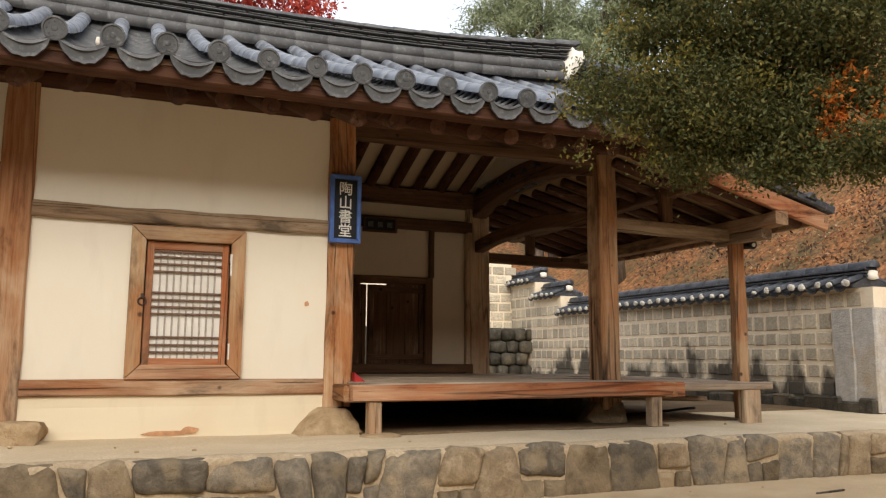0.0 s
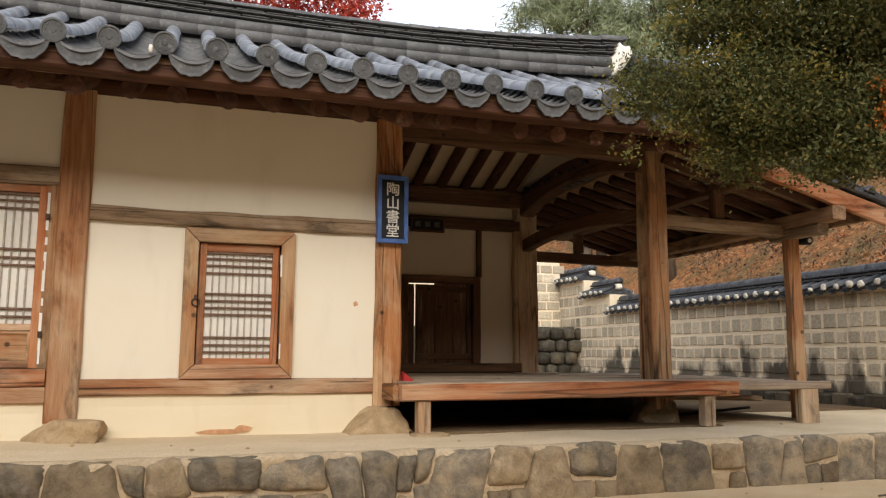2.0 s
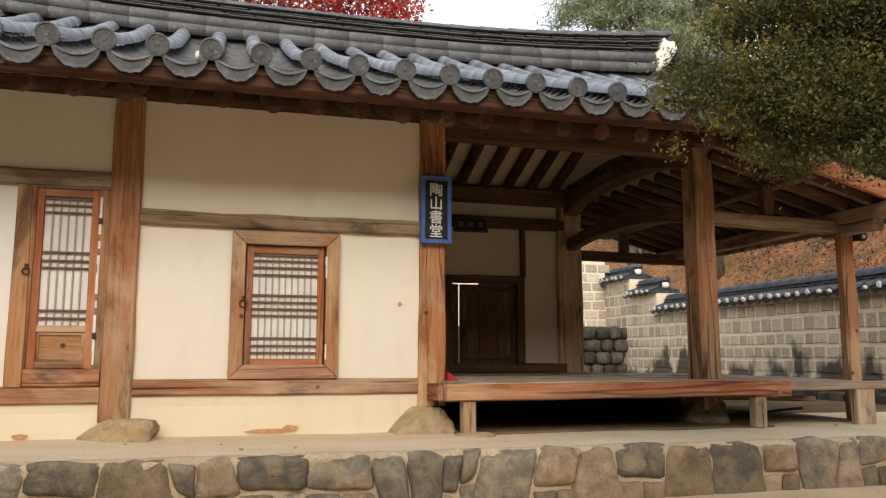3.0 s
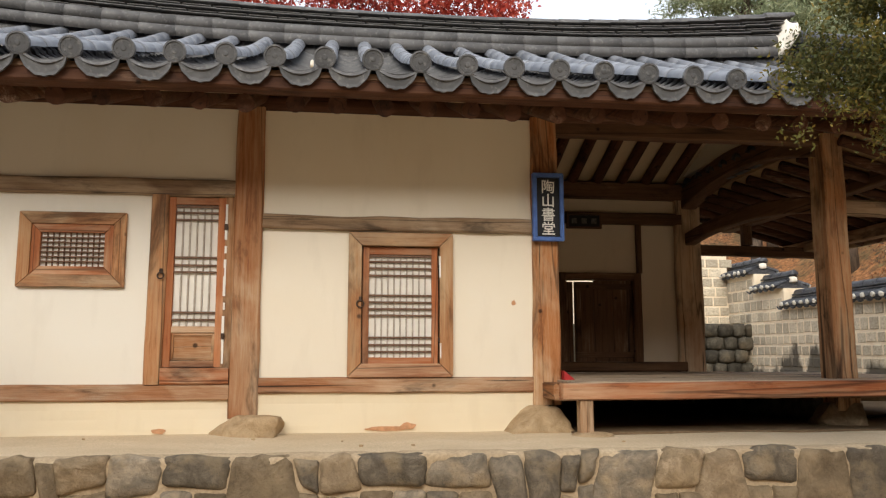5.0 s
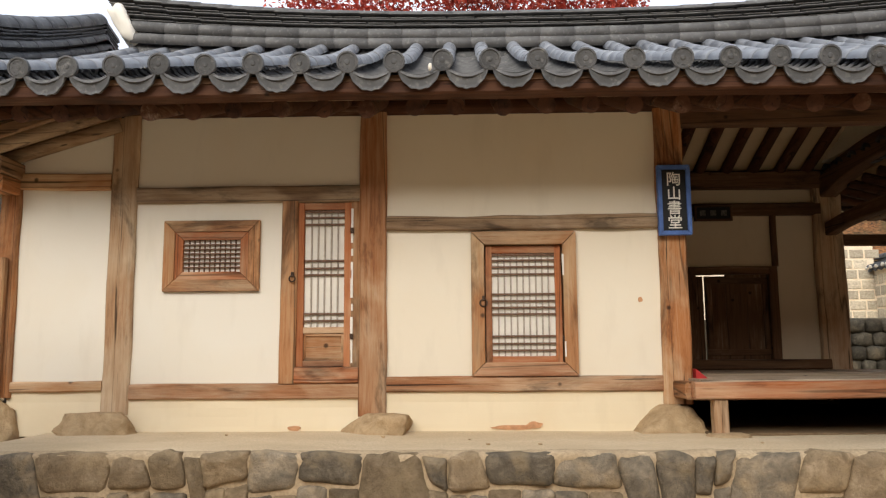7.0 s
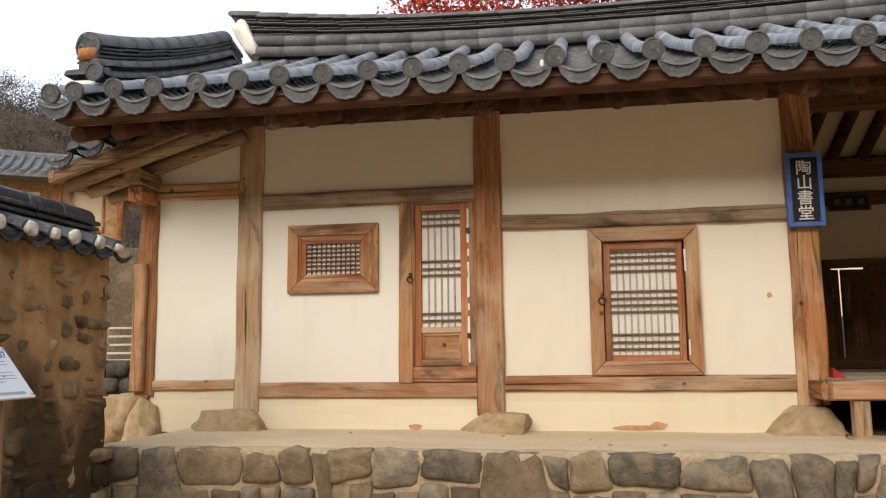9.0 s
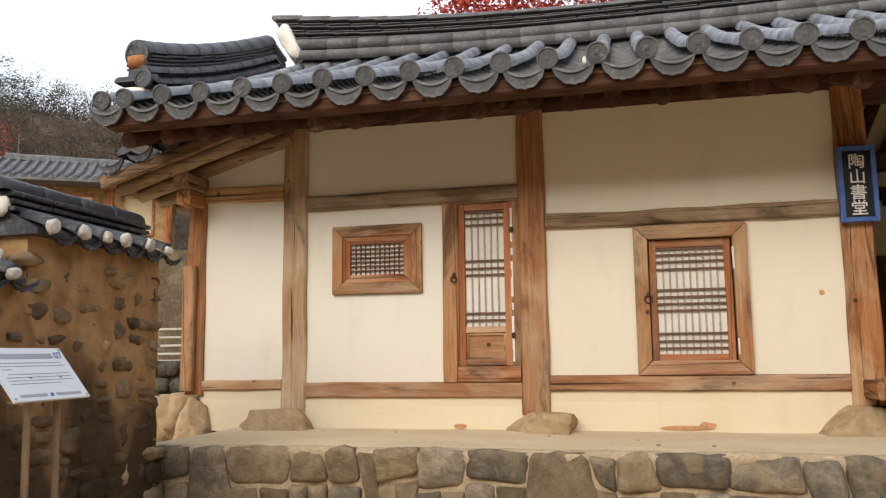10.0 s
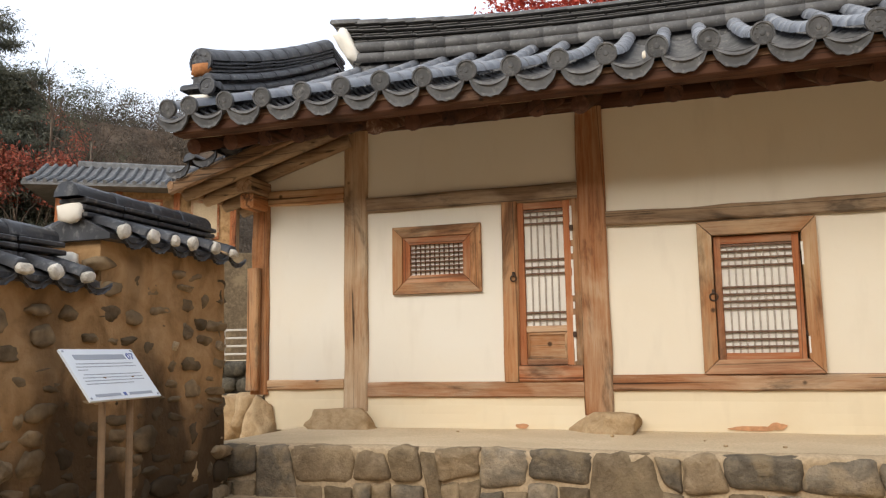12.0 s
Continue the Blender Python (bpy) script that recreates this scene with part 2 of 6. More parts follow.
# ---------------------------------------------------------------- mesh helpers
TZ = 0.09      # terrace top
YARD = -0.25   # yard level
rng = random.Random(7)


def mesh_of(name, bm, material, smooth=False):
    me = bpy.data.meshes.new(name)
    bmesh.ops.recalc_face_normals(bm, faces=bm.faces[:])
    bm.to_mesh(me)
    bm.free()
    if smooth:
        me.shade_smooth()
    if material:
        me.materials.append(material)
    return me


def part(name, bm, material, parent=None, label="", smooth=False):
    """One mesh object from a bmesh, under a thing, a part or nothing."""
    ob = new(name, mesh_of(name, bm, material, smooth))
    ob.parent = parent
    if label:
        ob["label"] = label
    return ob


def shared(name, me, m, parent=None):
    """One more object on a mesh that others use too."""
    ob = new(name, me)
    ob.parent = parent
    ob.matrix_basis = m
    return ob


def thing(name, label, category, at=(0, 0, 0), group="", kind=""):
    """An Empty at a thing's base."""
    ob = tagged(new(name), label, category, group, kind)
    ob.location = at
    return ob


def box(bm, x0, x1, y0, y1, z0, z1, bevel=0.006):
    """A box with softened edges, put into bm."""
    vs = bmesh.ops.create_cube(bm, size=1.0)["verts"]
    for v in vs:
        v.co = Vector(((x0 + x1) / 2 + v.co.x * (x1 - x0), (y0 + y1) / 2 + v.co.y * (y1 - y0), (z0 + z1) / 2 + v.co.z * (z1 - z0)))
    if bevel > 0:
        es = list({e for v in vs for e in v.link_edges})
        bmesh.ops.bevel(bm, geom=es, offset=bevel, segments=1, affect="EDGES", profile=0.5)
    return bm


def boxed(x0, x1, y0, y1, z0, z1, bevel=0.006):
    return box(bmesh.new(), x0, x1, y0, y1, z0, z1, bevel)


def hewn(a, b, w, h, wobble=0.008, seed=0, steps=10, bevel=0.012, taper=1.0, bow=0.0):
    """A hand-hewn timber from a to b, w wide and h high in section, a little uneven along its length."""
    a, b = Vector(a), Vector(b)
    d = (b - a).normalized()
    side = d.cross(Vector((0, 0, 1)))
    side = Vector((1, 0, 0)) if side.length < 1e-3 else side.normalized()
    up = side.cross(d)
    bm = bmesh.new()
    ring = []
    c = bevel
    shape = [(-w / 2 + c, -h / 2), (w / 2 - c, -h / 2), (w / 2, -h / 2 + c), (w / 2, h / 2 - c),
             (w / 2 - c, h / 2), (-w / 2 + c, h / 2), (-w / 2, h / 2 - c), (-w / 2, -h / 2 + c)]
    for i in range(steps + 1):
        t = i / steps
        p = a.lerp(b, t) + up * (bow * 4 * t * (1 - t))
        k = 1 + (taper - 1) * t
        row = []
        for j, (u, v) in enumerate(shape):
            q = p + side * u * k + up * v * k
            n = noise.noise_vector(q * 2.3 + Vector((seed * 7.1, 0, 0))) * wobble
            n -= d * n.dot(d)
            row.append(bm.verts.new(q + n))
        ring.append(row)
    for r0, r1 in zip(ring, ring[1:]):
        for j in range(8):
            bm.faces.new((r0[j], r0[(j + 1) % 8], r1[(j + 1) % 8], r1[j]))
    bm.faces.new(ring[0][::-1])
    bm.faces.new(ring[-1])
    return bm


def round_log(a, b, r, sides=10, steps=6, seed=0, wobble=0.006, bow=0.0, taper=1.0):
    """A round timber from a to b."""
    a, b = Vector(a), Vector(b)
    d = (b - a).normalized()
    side = d.cross(Vector((0, 0, 1)))
    side = Vector((1, 0, 0)) if side.length < 1e-3 else side.normalized()
    up = side.cross(d)
    bm = bmesh.new()
    rings = []
    for i in range(steps + 1):
        t = i / steps
        p = a.lerp(b, t) + up * (bow * 4 * t * (1 - t))
        p += noise.noise_vector(p * 1.7 + Vector((seed * 3.3, seed, 0))) * wobble
        k = r * (1 + (taper - 1) * t)
        rings.append([bm.verts.new(p + side * k * math.cos(2 * math.pi * j / sides) + up * k * math.sin(2 * math.pi * j / sides))
                      for j in range(sides)])
    for r0, r1 in zip(rings, rings[1:]):
        for j in range(sides):
            bm.faces.new((r0[j], r0[(j + 1) % sides], r1[(j + 1) % sides], r1[j]))
    bm.faces.new(rings[0][::-1])
    bm.faces.new(rings[-1])
    return bm


def boulder(w, d, h, seed, rough=0.16, flat_top=0.6, level=2, square=0.55):
    """A rounded stone, centred on its base, with an uneven skin."""
    bm = bmesh.new()
    bmesh.ops.create_icosphere(bm, subdivisions=level, radius=1.0)
    off = Vector((seed * 5.37, seed * 1.91, seed * 0.73))
    for v in bm.verts:
        p = v.co.copy()
        m = max(abs(p.x), abs(p.y), abs(p.z))
        p = p.lerp(p / m, square)
        p *= 1 + rough * (noise.noise(p * 1.3 + off) + 0.5 * noise.noise(p * 3.1 + off) + (0.3 * noise.noise(p * 6.3 + off) if level > 2 else 0))
        if p.z > flat_top:
            p.z = flat_top + (p.z - flat_top) * 0.3
        v.co = Vector((p.x * w / 2, p.y * d / 2, (p.z + 1) * h / 2))
    return bm


def chiselled(w, d, h, seed, cuts=9, level=3, square=0.7, rough=0.06):
    """An angular stone with flat broken faces, centred on its base."""
    r = random.Random(seed)
    planes = []
    for _ in range(cuts):
        n = Vector((r.gauss(0, 1), r.gauss(0, 0.8), r.gauss(0, 0.8))).normalized()
        planes.append((n, r.uniform(0.74, 1.0)))
    bm = bmesh.new()
    bmesh.ops.create_icosphere(bm, subdivisions=level, radius=1.0)
    off = Vector((seed * 5.37, seed * 1.91, seed * 0.73))
    for v in bm.verts:
        p = v.co.copy()
        p = p.lerp(p / max(abs(p.x), abs(p.y), abs(p.z)), square)
        for n, c in planes:
            over = p.dot(n) - c
            if over > 0:
                p -= n * over * 0.95
        p *= 1 + rough * (noise.noise(p * 1.7 + off) + 0.6 * noise.noise(p * 4.3 + off))
        v.co = Vector((p.x * w / 2, p.y * d / 2, (p.z + 1) * h / 2))
    return bm


def joined(bms):
    """Several bmeshes as one."""
    out_bm = bmesh.new()
    for b in bms:
        me = bpy.data.meshes.new("tmp")
        b.to_mesh(me)
        b.free()
        out_bm.from_mesh(me)
        bpy.data.meshes.remove(me)
    return out_bm

# ---------------------------------------------------------------- posts, beams and walls
P0, P1, P2, P3, P4, P5 = (-2.961, -2.786), (-2.046, -1.824), (0.003, 0.224), (2.389, 2.613), (5.005, 5.205), (6.585, 6.736)
BACK = 2.85    # front face of the rear posts
EAVE = -1.15


def post(x, y0, y1, z0, z1, material, label, seed, taper=0.97):
    ob = part("post", hewn(((x[0] + x[1]) / 2, (y0 + y1) / 2, z0), ((x[0] + x[1]) / 2, (y0 + y1) / 2, z1), x[1] - x[0], y1 - y0,
                           0.012, seed, 14, 0.014, taper), material)
    return tagged(ob, label, "post", "timber posts of the house", "structure")


def base_stone(x, y, w, d, h, seed, label="rough buff base stone under a timber post", flare=0.30, material=None):
    bm = chiselled(w, d, 2 * h, seed, 10, 4, 0.93, 0.12)
    for v in bm.verts:
        q = max(0.0, v.co.z / h - 1.0)
        v.co.x *= 1.12 - flare * q
        v.co.y *= 1.05 - 0.5 * flare * q
        v.co.z = min(v.co.z, 2 * h * 0.985 + 0.05 * v.co.x * h)
    ob = part("base_stone", bm, material or base_rock, smooth=True)
    ob.location = (x, y, TZ - h)
    return tagged(ob, label, "stone", "base stones of the posts", "structure")


post(P1, 0, 0.22, 0.225, 2.66, mixed_z, "weathered pine post, grey at its foot", 1)
post(P2, -0.01, 0.21, 0.205, 2.66, brown_z, "orange-brown pine post with long cracks", 2)
post(P3, -0.01, 0.21, 0.29, 2.66, wood_z, "orange-brown pine post behind the name board", 3)
post(P4, 0, 0.24, 0.22, 2.62, tan_z, "orange-brown pine post on the wooden porch", 4)
post(P0, 0.0, 0.17, 0.36, 2.06, wood_z, "slim pine corner post with a patched foot", 5)
post(P5, 0.0, 0.10, TZ - 0.01, 1.90, wood_z, "slim greyed pine post of the lean-to", 6)
post((4.88, 5.21), BACK, BACK + 0.24, 0.2, 2.62, mixed_z, "brown pine post at the rear of the porch", 7)
post((6.80, 6.98), BACK, BACK + 0.2, TZ - 0.01, 1.90, grey_z, "slim greyed pine post of the lean-to", 8)
base_stone(-2.02, 0.0, 0.56, 0.5, 0.165, 3)
base_stone(0.165, -0.02, 0.52, 0.5, 0.15, 11, flare=0.16)
base_stone(2.41, 0.03, 0.50, 0.5, 0.205, 17, "pale buff base stone flaring under the post", 0.62)
base_stone(5.06, 0.12, 0.42, 0.42, 0.20, 23, "squared brown base stone under the porch post", 0.05, brown_rock)
base_stone(-2.85, 0.05, 0.27, 0.36, 0.27, 31, "tall buff base stone under the corner post")
base_stone(5.08, BACK + 0.12, 0.5, 0.5, 0.12, 29)


def beam(name, a, b, w, h, material, label, seed=0, bow=0.0, wobble=0.008):
    return tagged(part(name, hewn(a, b, w, h, wobble, seed, 14, 0.012, 1.0, bow), material), label, "beam", "timber beams of the house", "structure")


# sill and head beams of the front wall, bay by bay
beam("sill_beam", (0.224, 0.06, 0.451), (2.389, 0.06, 0.451), 0.12, 0.122, brown_x, "weathered pine sill beam, reddish in the middle", 1)
beam("sill_beam", (-1.824, 0.06, 0.402), (0.003, 0.06, 0.402), 0.12, 0.126, brown_x, "brown weathered pine sill beam, grey towards one end", 2)
beam("sill_beam", (-2.786, 0.06, 0.445), (-2.046, 0.06, 0.445), 0.12, 0.085, wood_x, "thin pale pine sill beam", 3)
beam("head_beam", (0.222, 0.055, 1.735), (2.389, 0.055, 1.728), 0.13, 0.115, grey_x, "greyed pine head beam with dark knots", 4, 0.0, 0.016)
beam("head_beam", (-1.826, 0.06, 1.985), (0.003, 0.06, 1.985), 0.12, 0.134, grey_x, "greyed pine head beam above the door", 5)
beam("head_beam", (-2.86, 0.06, 2.12), (-2.046, 0.06, 2.10), 0.12, 0.14, tan_x, "pale pine head beam of the end bay", 6)
# wall plates and purlins
PURLIN = 2.71
for y, z in ((0.11, PURLIN), (BACK + 0.12, PURLIN)):
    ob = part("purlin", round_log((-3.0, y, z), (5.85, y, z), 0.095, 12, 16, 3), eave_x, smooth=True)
    tagged(ob, "round reddish pine purlin under the rafters", "beam", "timber beams of the house", "structure")
ob = part("purlin", round_log((-3.0, 1.48, 3.17), (5.85, 1.48, 3.17), 0.12, 12, 16, 5), umber_x, smooth=True)
tagged(ob, "dark round ridge purlin under the roof", "beam", "timber beams of the house", "structure")
# dark pine here: the eave's shade is put into the plate's colour
beam("wall_plate", (2.613, 0.11, 2.60), (5.01, 0.11, 2.60), 0.12, 0.14, umber_x, "dark pine plate over the porch opening", 8)


def wall(name, pieces, material, label):
    """A wall in one plane, of butted panels x0, x1, z0, z1."""
    ob = part(name, joined([boxed(x0, x1, 0.035, 0.13, z0, z1, 0) for x0, x1, z0, z1 in pieces]), material)
    return tagged(ob, label, "wall", kind="structure")


wall("wall_south_middle", [(0.21, 2.40, 1.785, 2.64), (0.21, 0.93, 0.505, 1.68), (1.71, 2.40, 0.505, 1.68), (0.93, 1.71, 1.655, 1.68)],
     plaster, "cream lime plaster wall between weathered posts")
wall("wall_south_left", [(-1.84, 0.02, 2.045, 2.64), (-1.84, -1.56, 0.46, 1.93), (-1.56, -0.835, 1.75, 1.93), (-1.56, -0.835, 0.46, 1.215),
                         (-0.835, -0.60, 0.46, 1.93), (-0.60, 0.02, 1.93, 1.935)], plaster_white, "cream lime plaster wall with a small lattice window")
wall("wall_south_end", [(-2.80, -2.03, 0.48, 2.05), (-2.80, -2.03, 2.16, 2.62)], plaster_white, "cream plaster wall of the narrow end bay")


def plinth(x0, x1, z1, seed):
    bm = bmesh.new()
    n = max(4, int((x1 - x0) / 0.08))
    rows = []
    for i in range(n + 1):
        x = x0 + (x1 - x0) * i / n
        rows.append([bm.verts.new((x, 0.03 - 0.02 * (1 - t) ** 2 + 0.012 * noise.noise(Vector((x * 2, t * 2, seed))), TZ - 0.03 + (z1 - TZ + 0.03) * t))
                     for t in (0, 0.1, 0.25, 0.5, 0.75, 1)] + [bm.verts.new((x, 0.12, z1)), bm.verts.new((x, 0.12, TZ - 0.03))])
    for a, b in zip(rows, rows[1:]):
        for j in range(7):
            bm.faces.new((a[j], b[j], b[j + 1], a[j + 1]))
    return tagged(part("plinth", bm, plinth_plaster, smooth=False), "yellowish earth plaster plinth with stains, under the sill", "wall", kind="structure")


plinth(0.2, 2.42, 0.395, 1)
plinth(-1.86, 0.02, 0.345, 2)
plinth(-2.82, -2.0, 0.41, 3)

# side and rear walls that close the rooms
for name, x0, x1, y0, y1 in (("wall_west", -2.92, -2.82, 0.17, BACK + 0.1), ("wall_room_east", 2.46, 2.56, 0.21, BACK), ("wall_rear_rooms", -2.9, 2.46, BACK + 0.05, BACK + 0.15)):
    tagged(part(name, boxed(x0, x1, y0, y1, TZ, 2.66, 0), plaster), "cream plaster wall of the closed rooms", "wall", kind="structure")

# ---------------------------------------------------------------- terrace and ground
bm = bmesh.new()
xs = [-2.47 + 11.5 * i / 90 for i in range(91)]
ys = [-1.28, -1.2, -1.05, -0.85, -0.6, -0.3, 0.0, 0.4, 1.2, 2.2, 3.4, 4.4]
grid = [[bm.verts.new((x, y + (0.03 * noise.noise(Vector((x * 3, 0, 4))) if j == 0 else 0),
                       TZ + 0.012 * noise.noise(Vector((x * 1.4, y * 1.4, 2))) - (0.012 if j == 0 else 0))) for j, y in enumerate(ys)] for x in xs]
for a, b in zip(grid, grid[1:]):
    for j in range(len(ys) - 1):
        bm.faces.new((a[j], b[j], b[j + 1], a[j + 1]))
skirt = [bm.verts.new((x, -1.26, YARD - 0.1)) for x in xs]
for i in range(90):
    bm.faces.new((skirt[i], skirt[i + 1], grid[i + 1][0], grid[i][0]))
terrace = tagged(part("terrace", bm, terrace_earth, smooth=True), "pale trodden-earth terrace with a fieldstone edge", "terrace", kind="structure")


def hill(x, y):
    """Height of the ground: a flat yard, slopes behind and on the sunrise side, a far ridge, an added unseen slope to
    the south.
    """
    def ease(v):
        return max(0.0, v) ** 2 / (max(0.0, v) + 3.0)
    h = YARD
    east = ease(x - 9.5) * 1.0
    north = min(6.5, ease(y - 9.6) * 0.55) * max(0.0, min(1.0, (x - 1.0) / 4)) + min(2.0, ease(y - 15) * 0.2)
    # slope behind the camera, unseen and added to block low sky light
    south = min(11.0, ease(-y - 9.5) * 0.9)
    h += max(min(east, 14.0) if y > -9 else 0, north if x > -6 else north * max(0, 1 + (x + 6) / 6), south)
    far = max(0.0, min(1.0, (math.hypot(x, y) - 22) / 33))
    h += far * far * (17.2 + 4 * noise.noise(Vector((x * 0.02, y * 0.02, 0)))) * max(0.0, min(1.0, (-x + y * 0.15) / 25)) * max(0.0, min(1.0, (y + 10) / 30))
    return h + (0.02 + 0.25 * min(1, max(0, h - YARD) / 3)) * noise.noise(Vector((x * 0.5, y * 0.5, 5)))


def spread(n, far):
    return [math.copysign(abs(t) ** 2.6 * far, t) for t in (2 * i / n - 1 for i in range(n + 1))]


bm = bmesh.new()
gx, gy = spread(150, 900), spread(150, 900)
grid = [[bm.verts.new((x, y, hill(x, y))) for y in gy] for x in gx]
for a, b in zip(grid, grid[1:]):
    for j in range(len(gy) - 1):
        bm.faces.new((a[j], b[j], b[j + 1], a[j + 1]))
k = Nodes("leaf_strewn_ground", 0.95, spec=0.1)
k.where = k.n.new("ShaderNodeNewGeometry").outputs["Position"]
litter = k.ramp(k.noise(9, 6, rough=0.75), (0.36, (0.08, 0.05, 0.03)), (0.47, (0.25, 0.12, 0.055)), (0.56, (0.44, 0.18, 0.065)), (0.68, (0.54, 0.35, 0.18)))
dull = k.ramp(k.noise(0.35, 6, rough=0.7), (0.35, (0.05, 0.036, 0.026)), (0.5, (0.10, 0.072, 0.052)), (0.65, (0.15, 0.11, 0.078)))
sand = k.ramp(k.noise(1.3, 6, warp=0.4), (0.3, (0.40, 0.29, 0.17)), (0.55, (0.50, 0.37, 0.225)), (0.75, (0.56, 0.43, 0.28)))
split = k.n.new("ShaderNodeSeparateXYZ")
k.put(k.where, split.inputs[0])
rise = k.n.new("ShaderNodeMapRange")
rise.inputs[1].default_value, rise.inputs[2].default_value = YARD + 0.08, YARD + 0.4
k.put(split.outputs[2], rise.inputs[0])
side = k.n.new("ShaderNodeMapRange")
side.inputs[1].default_value, side.inputs[2].default_value = -2.0, 6.0
k.put(split.outputs[0], side.inputs[0])
litter = k.mix(k.ramp(k.noise(0.55, 5, rough=0.7), (0.42, 0.0), (0.60, 0.85)), litter, k.ramp(k.noise(5, 6, rough=0.75), (0.35, (0.055, 0.05, 0.022)), (0.55, (0.14, 0.115, 0.055)), (0.7, (0.30, 0.23, 0.13))))
ground_mat = k.done(k.mix(rise.outputs[0], sand, k.mix(side.outputs[0], dull, litter)), k.noise(30, 6), 0.6, 0.03)
tagged(part("ground", bm, ground_mat, smooth=True), "sandy yard rising into slopes strewn with brown leaves", "ground", kind="structure")

# ---------------------------------------------------------------- roof
X0, X1, PITCH = -3.14, 5.99, 0.3212
RIDGE_Y = 1.48


def bed(y):
    """Height of the tile bed over the front or rear slope."""
    u = (y if y < RIDGE_Y else 2 * RIDGE_Y - y) - EAVE
    return 2.56 + 0.36 * u + 0.03 * u * u


bm = bmesh.new()
ys = [EAVE + 0.22 + (2 * (RIDGE_Y - EAVE) - 0.44) * i / 24 for i in range(25)]
tops = [[bm.verts.new((x, y, bed(y) - 0.03)) for y in ys] for x in (X0 + 0.1, X1 - 0.1)]
lows = [[bm.verts.new((x, y, 2.455 + 0.385 * (min(y, 2 * RIDGE_Y - y) + 0.93))) for y in ys] for x in (X0 + 0.1, X1 - 0.1)]
for i in range(24):
    bm.faces.new((tops[0][i], tops[1][i], tops[1][i + 1], tops[0][i + 1]))
    bm.faces.new((lows[0][i], lows[0][i + 1], lows[1][i + 1], lows[1][i]))
    for s in (0, 1):
        bm.faces.new((tops[s][i], tops[s][i + 1], lows[s][i + 1], lows[s][i]))
for i in (0, 24):
    bm.faces.new((tops[0][i], tops[1][i], lows[1][i], lows[0][i]))
roof = tagged(part("roof", bm, plaster_material("tan_roof_plaster", (0.60, 0.48, 0.32), (0.44, 0.33, 0.20))),
              "gabled roof of grey clay tiles with a layered ridge", "roof", kind="structure")


def cover_mesh(length, r0, r1, name="cover_tile", material=None, sides=8):
    """A half-round tile, lying along y from 0 to length, slightly wider at its lower end."""
    bm = bmesh.new()
    rows = []
    for y, r in ((0, r0), (length * 0.04, r0 * 1.02), (length, r1)):
        rows.append([bm.verts.new((-r * math.cos(math.pi * j / sides), y, r * math.sin(math.pi * j / sides))) for j in range(sides + 1)])
    for a, b in zip(rows, rows[1:]):
        for j in range(sides):
            bm.faces.new((a[j], a[j + 1], b[j + 1], b[j]))
    bm.faces.new(rows[0])
    bm.faces.new(rows[-1][::-1])
    return mesh_of(name, bm, material or roof_tile, True)


def disc_mesh(r, name="end_tile", material=None):
    """The round end of an eave tile: rim, sunk field, boss and dots."""
    bm = bmesh.new()
    rings = []
    for rr, y in ((r, 0.03), (r, 0.0), (r * 0.84, -0.002), (r * 0.80, 0.005), (r * 0.26, 0.005), (r * 0.20, 0.001), (r * 0.08, 0.0)):
        rings.append([bm.verts.new((rr * math.cos(2 * math.pi * j / 18), y, rr * math.sin(2 * math.pi * j / 18))) for j in range(18)])
    for a, b in zip(rings, rings[1:]):
        for j in range(18):
            bm.faces.new((a[j], a[(j + 1) % 18], b[(j + 1) % 18], b[j]))
    bm.faces.new(rings[0])
    bm.faces.new(rings[-1])
    for j in range(8):
        a = 2 * math.pi * j / 8
        m = Matrix.Translation((r * 0.58 * math.cos(a), 0.003, r * 0.58 * math.sin(a))) @ Matrix.Diagonal((1, 0.5, 1, 1))
        bmesh.ops.create_icosphere(bm, subdivisions=1, radius=r * 0.085, matrix=m)
    return mesh_of(name, bm, material or roof_tile)


def drip_mesh(w, h, name="drip_tile", material=None):
    """The hanging tongue of an eave trough tile: a scalloped crescent with a thin lip."""
    bm = bmesh.new()
    n = 22
    top, low = [], []
    for j in range(n + 1):
        u = 2 * j / n - 1
        zt = -0.040 * (1 - u * u)
        zl = zt - h * (1 - abs(u) ** 3.2) ** 0.8 - 0.012 - 0.004 * math.cos(u * 15)
        top.append((u * w / 2, zt))
        low.append((u * w / 2 * 0.97, zl))
    layers = []
    for y in (0.0, 0.022):
        layers.append(([bm.verts.new((x, y - 0.25 * z, z)) for x, z in top], [bm.verts.new((x, y - 0.25 * z * 0.4, z)) for x, z in low]))
    (t0, l0), (t1, l1) = layers
    inner0 = [bm.verts.new((t.co.x * 0.88, t.co.y + 0.006, t.co.z * 0.82 + l.co.z * 0.18)) for t, l in zip(t0, l0)]
    inner1 = [bm.verts.new((t.co.x * 0.88, t.co.y * 0.4 + l.co.y * 0.6 + 0.006, t.co.z * 0.2 + l.co.z * 0.8)) for t, l in zip(t0, l0)]
    for j in range(n):
        bm.faces.new((t0[j], t0[j + 1], inner0[j + 1], inner0[j]))
        bm.faces.new((inner0[j], inner0[j + 1], inner1[j + 1], inner1[j]))
        bm.faces.new((inner1[j], inner1[j + 1], l0[j + 1], l0[j]))
        bm.faces.new((t1[j], l1[j], l1[j + 1], t1[j + 1]))
        bm.faces.new((t0[j], t1[j], t1[j + 1], t0[j + 1]))
        bm.faces.new((l0[j], l0[j + 1], l1[j + 1], l1[j]))
    return mesh_of(name, bm, material or roof_tile)


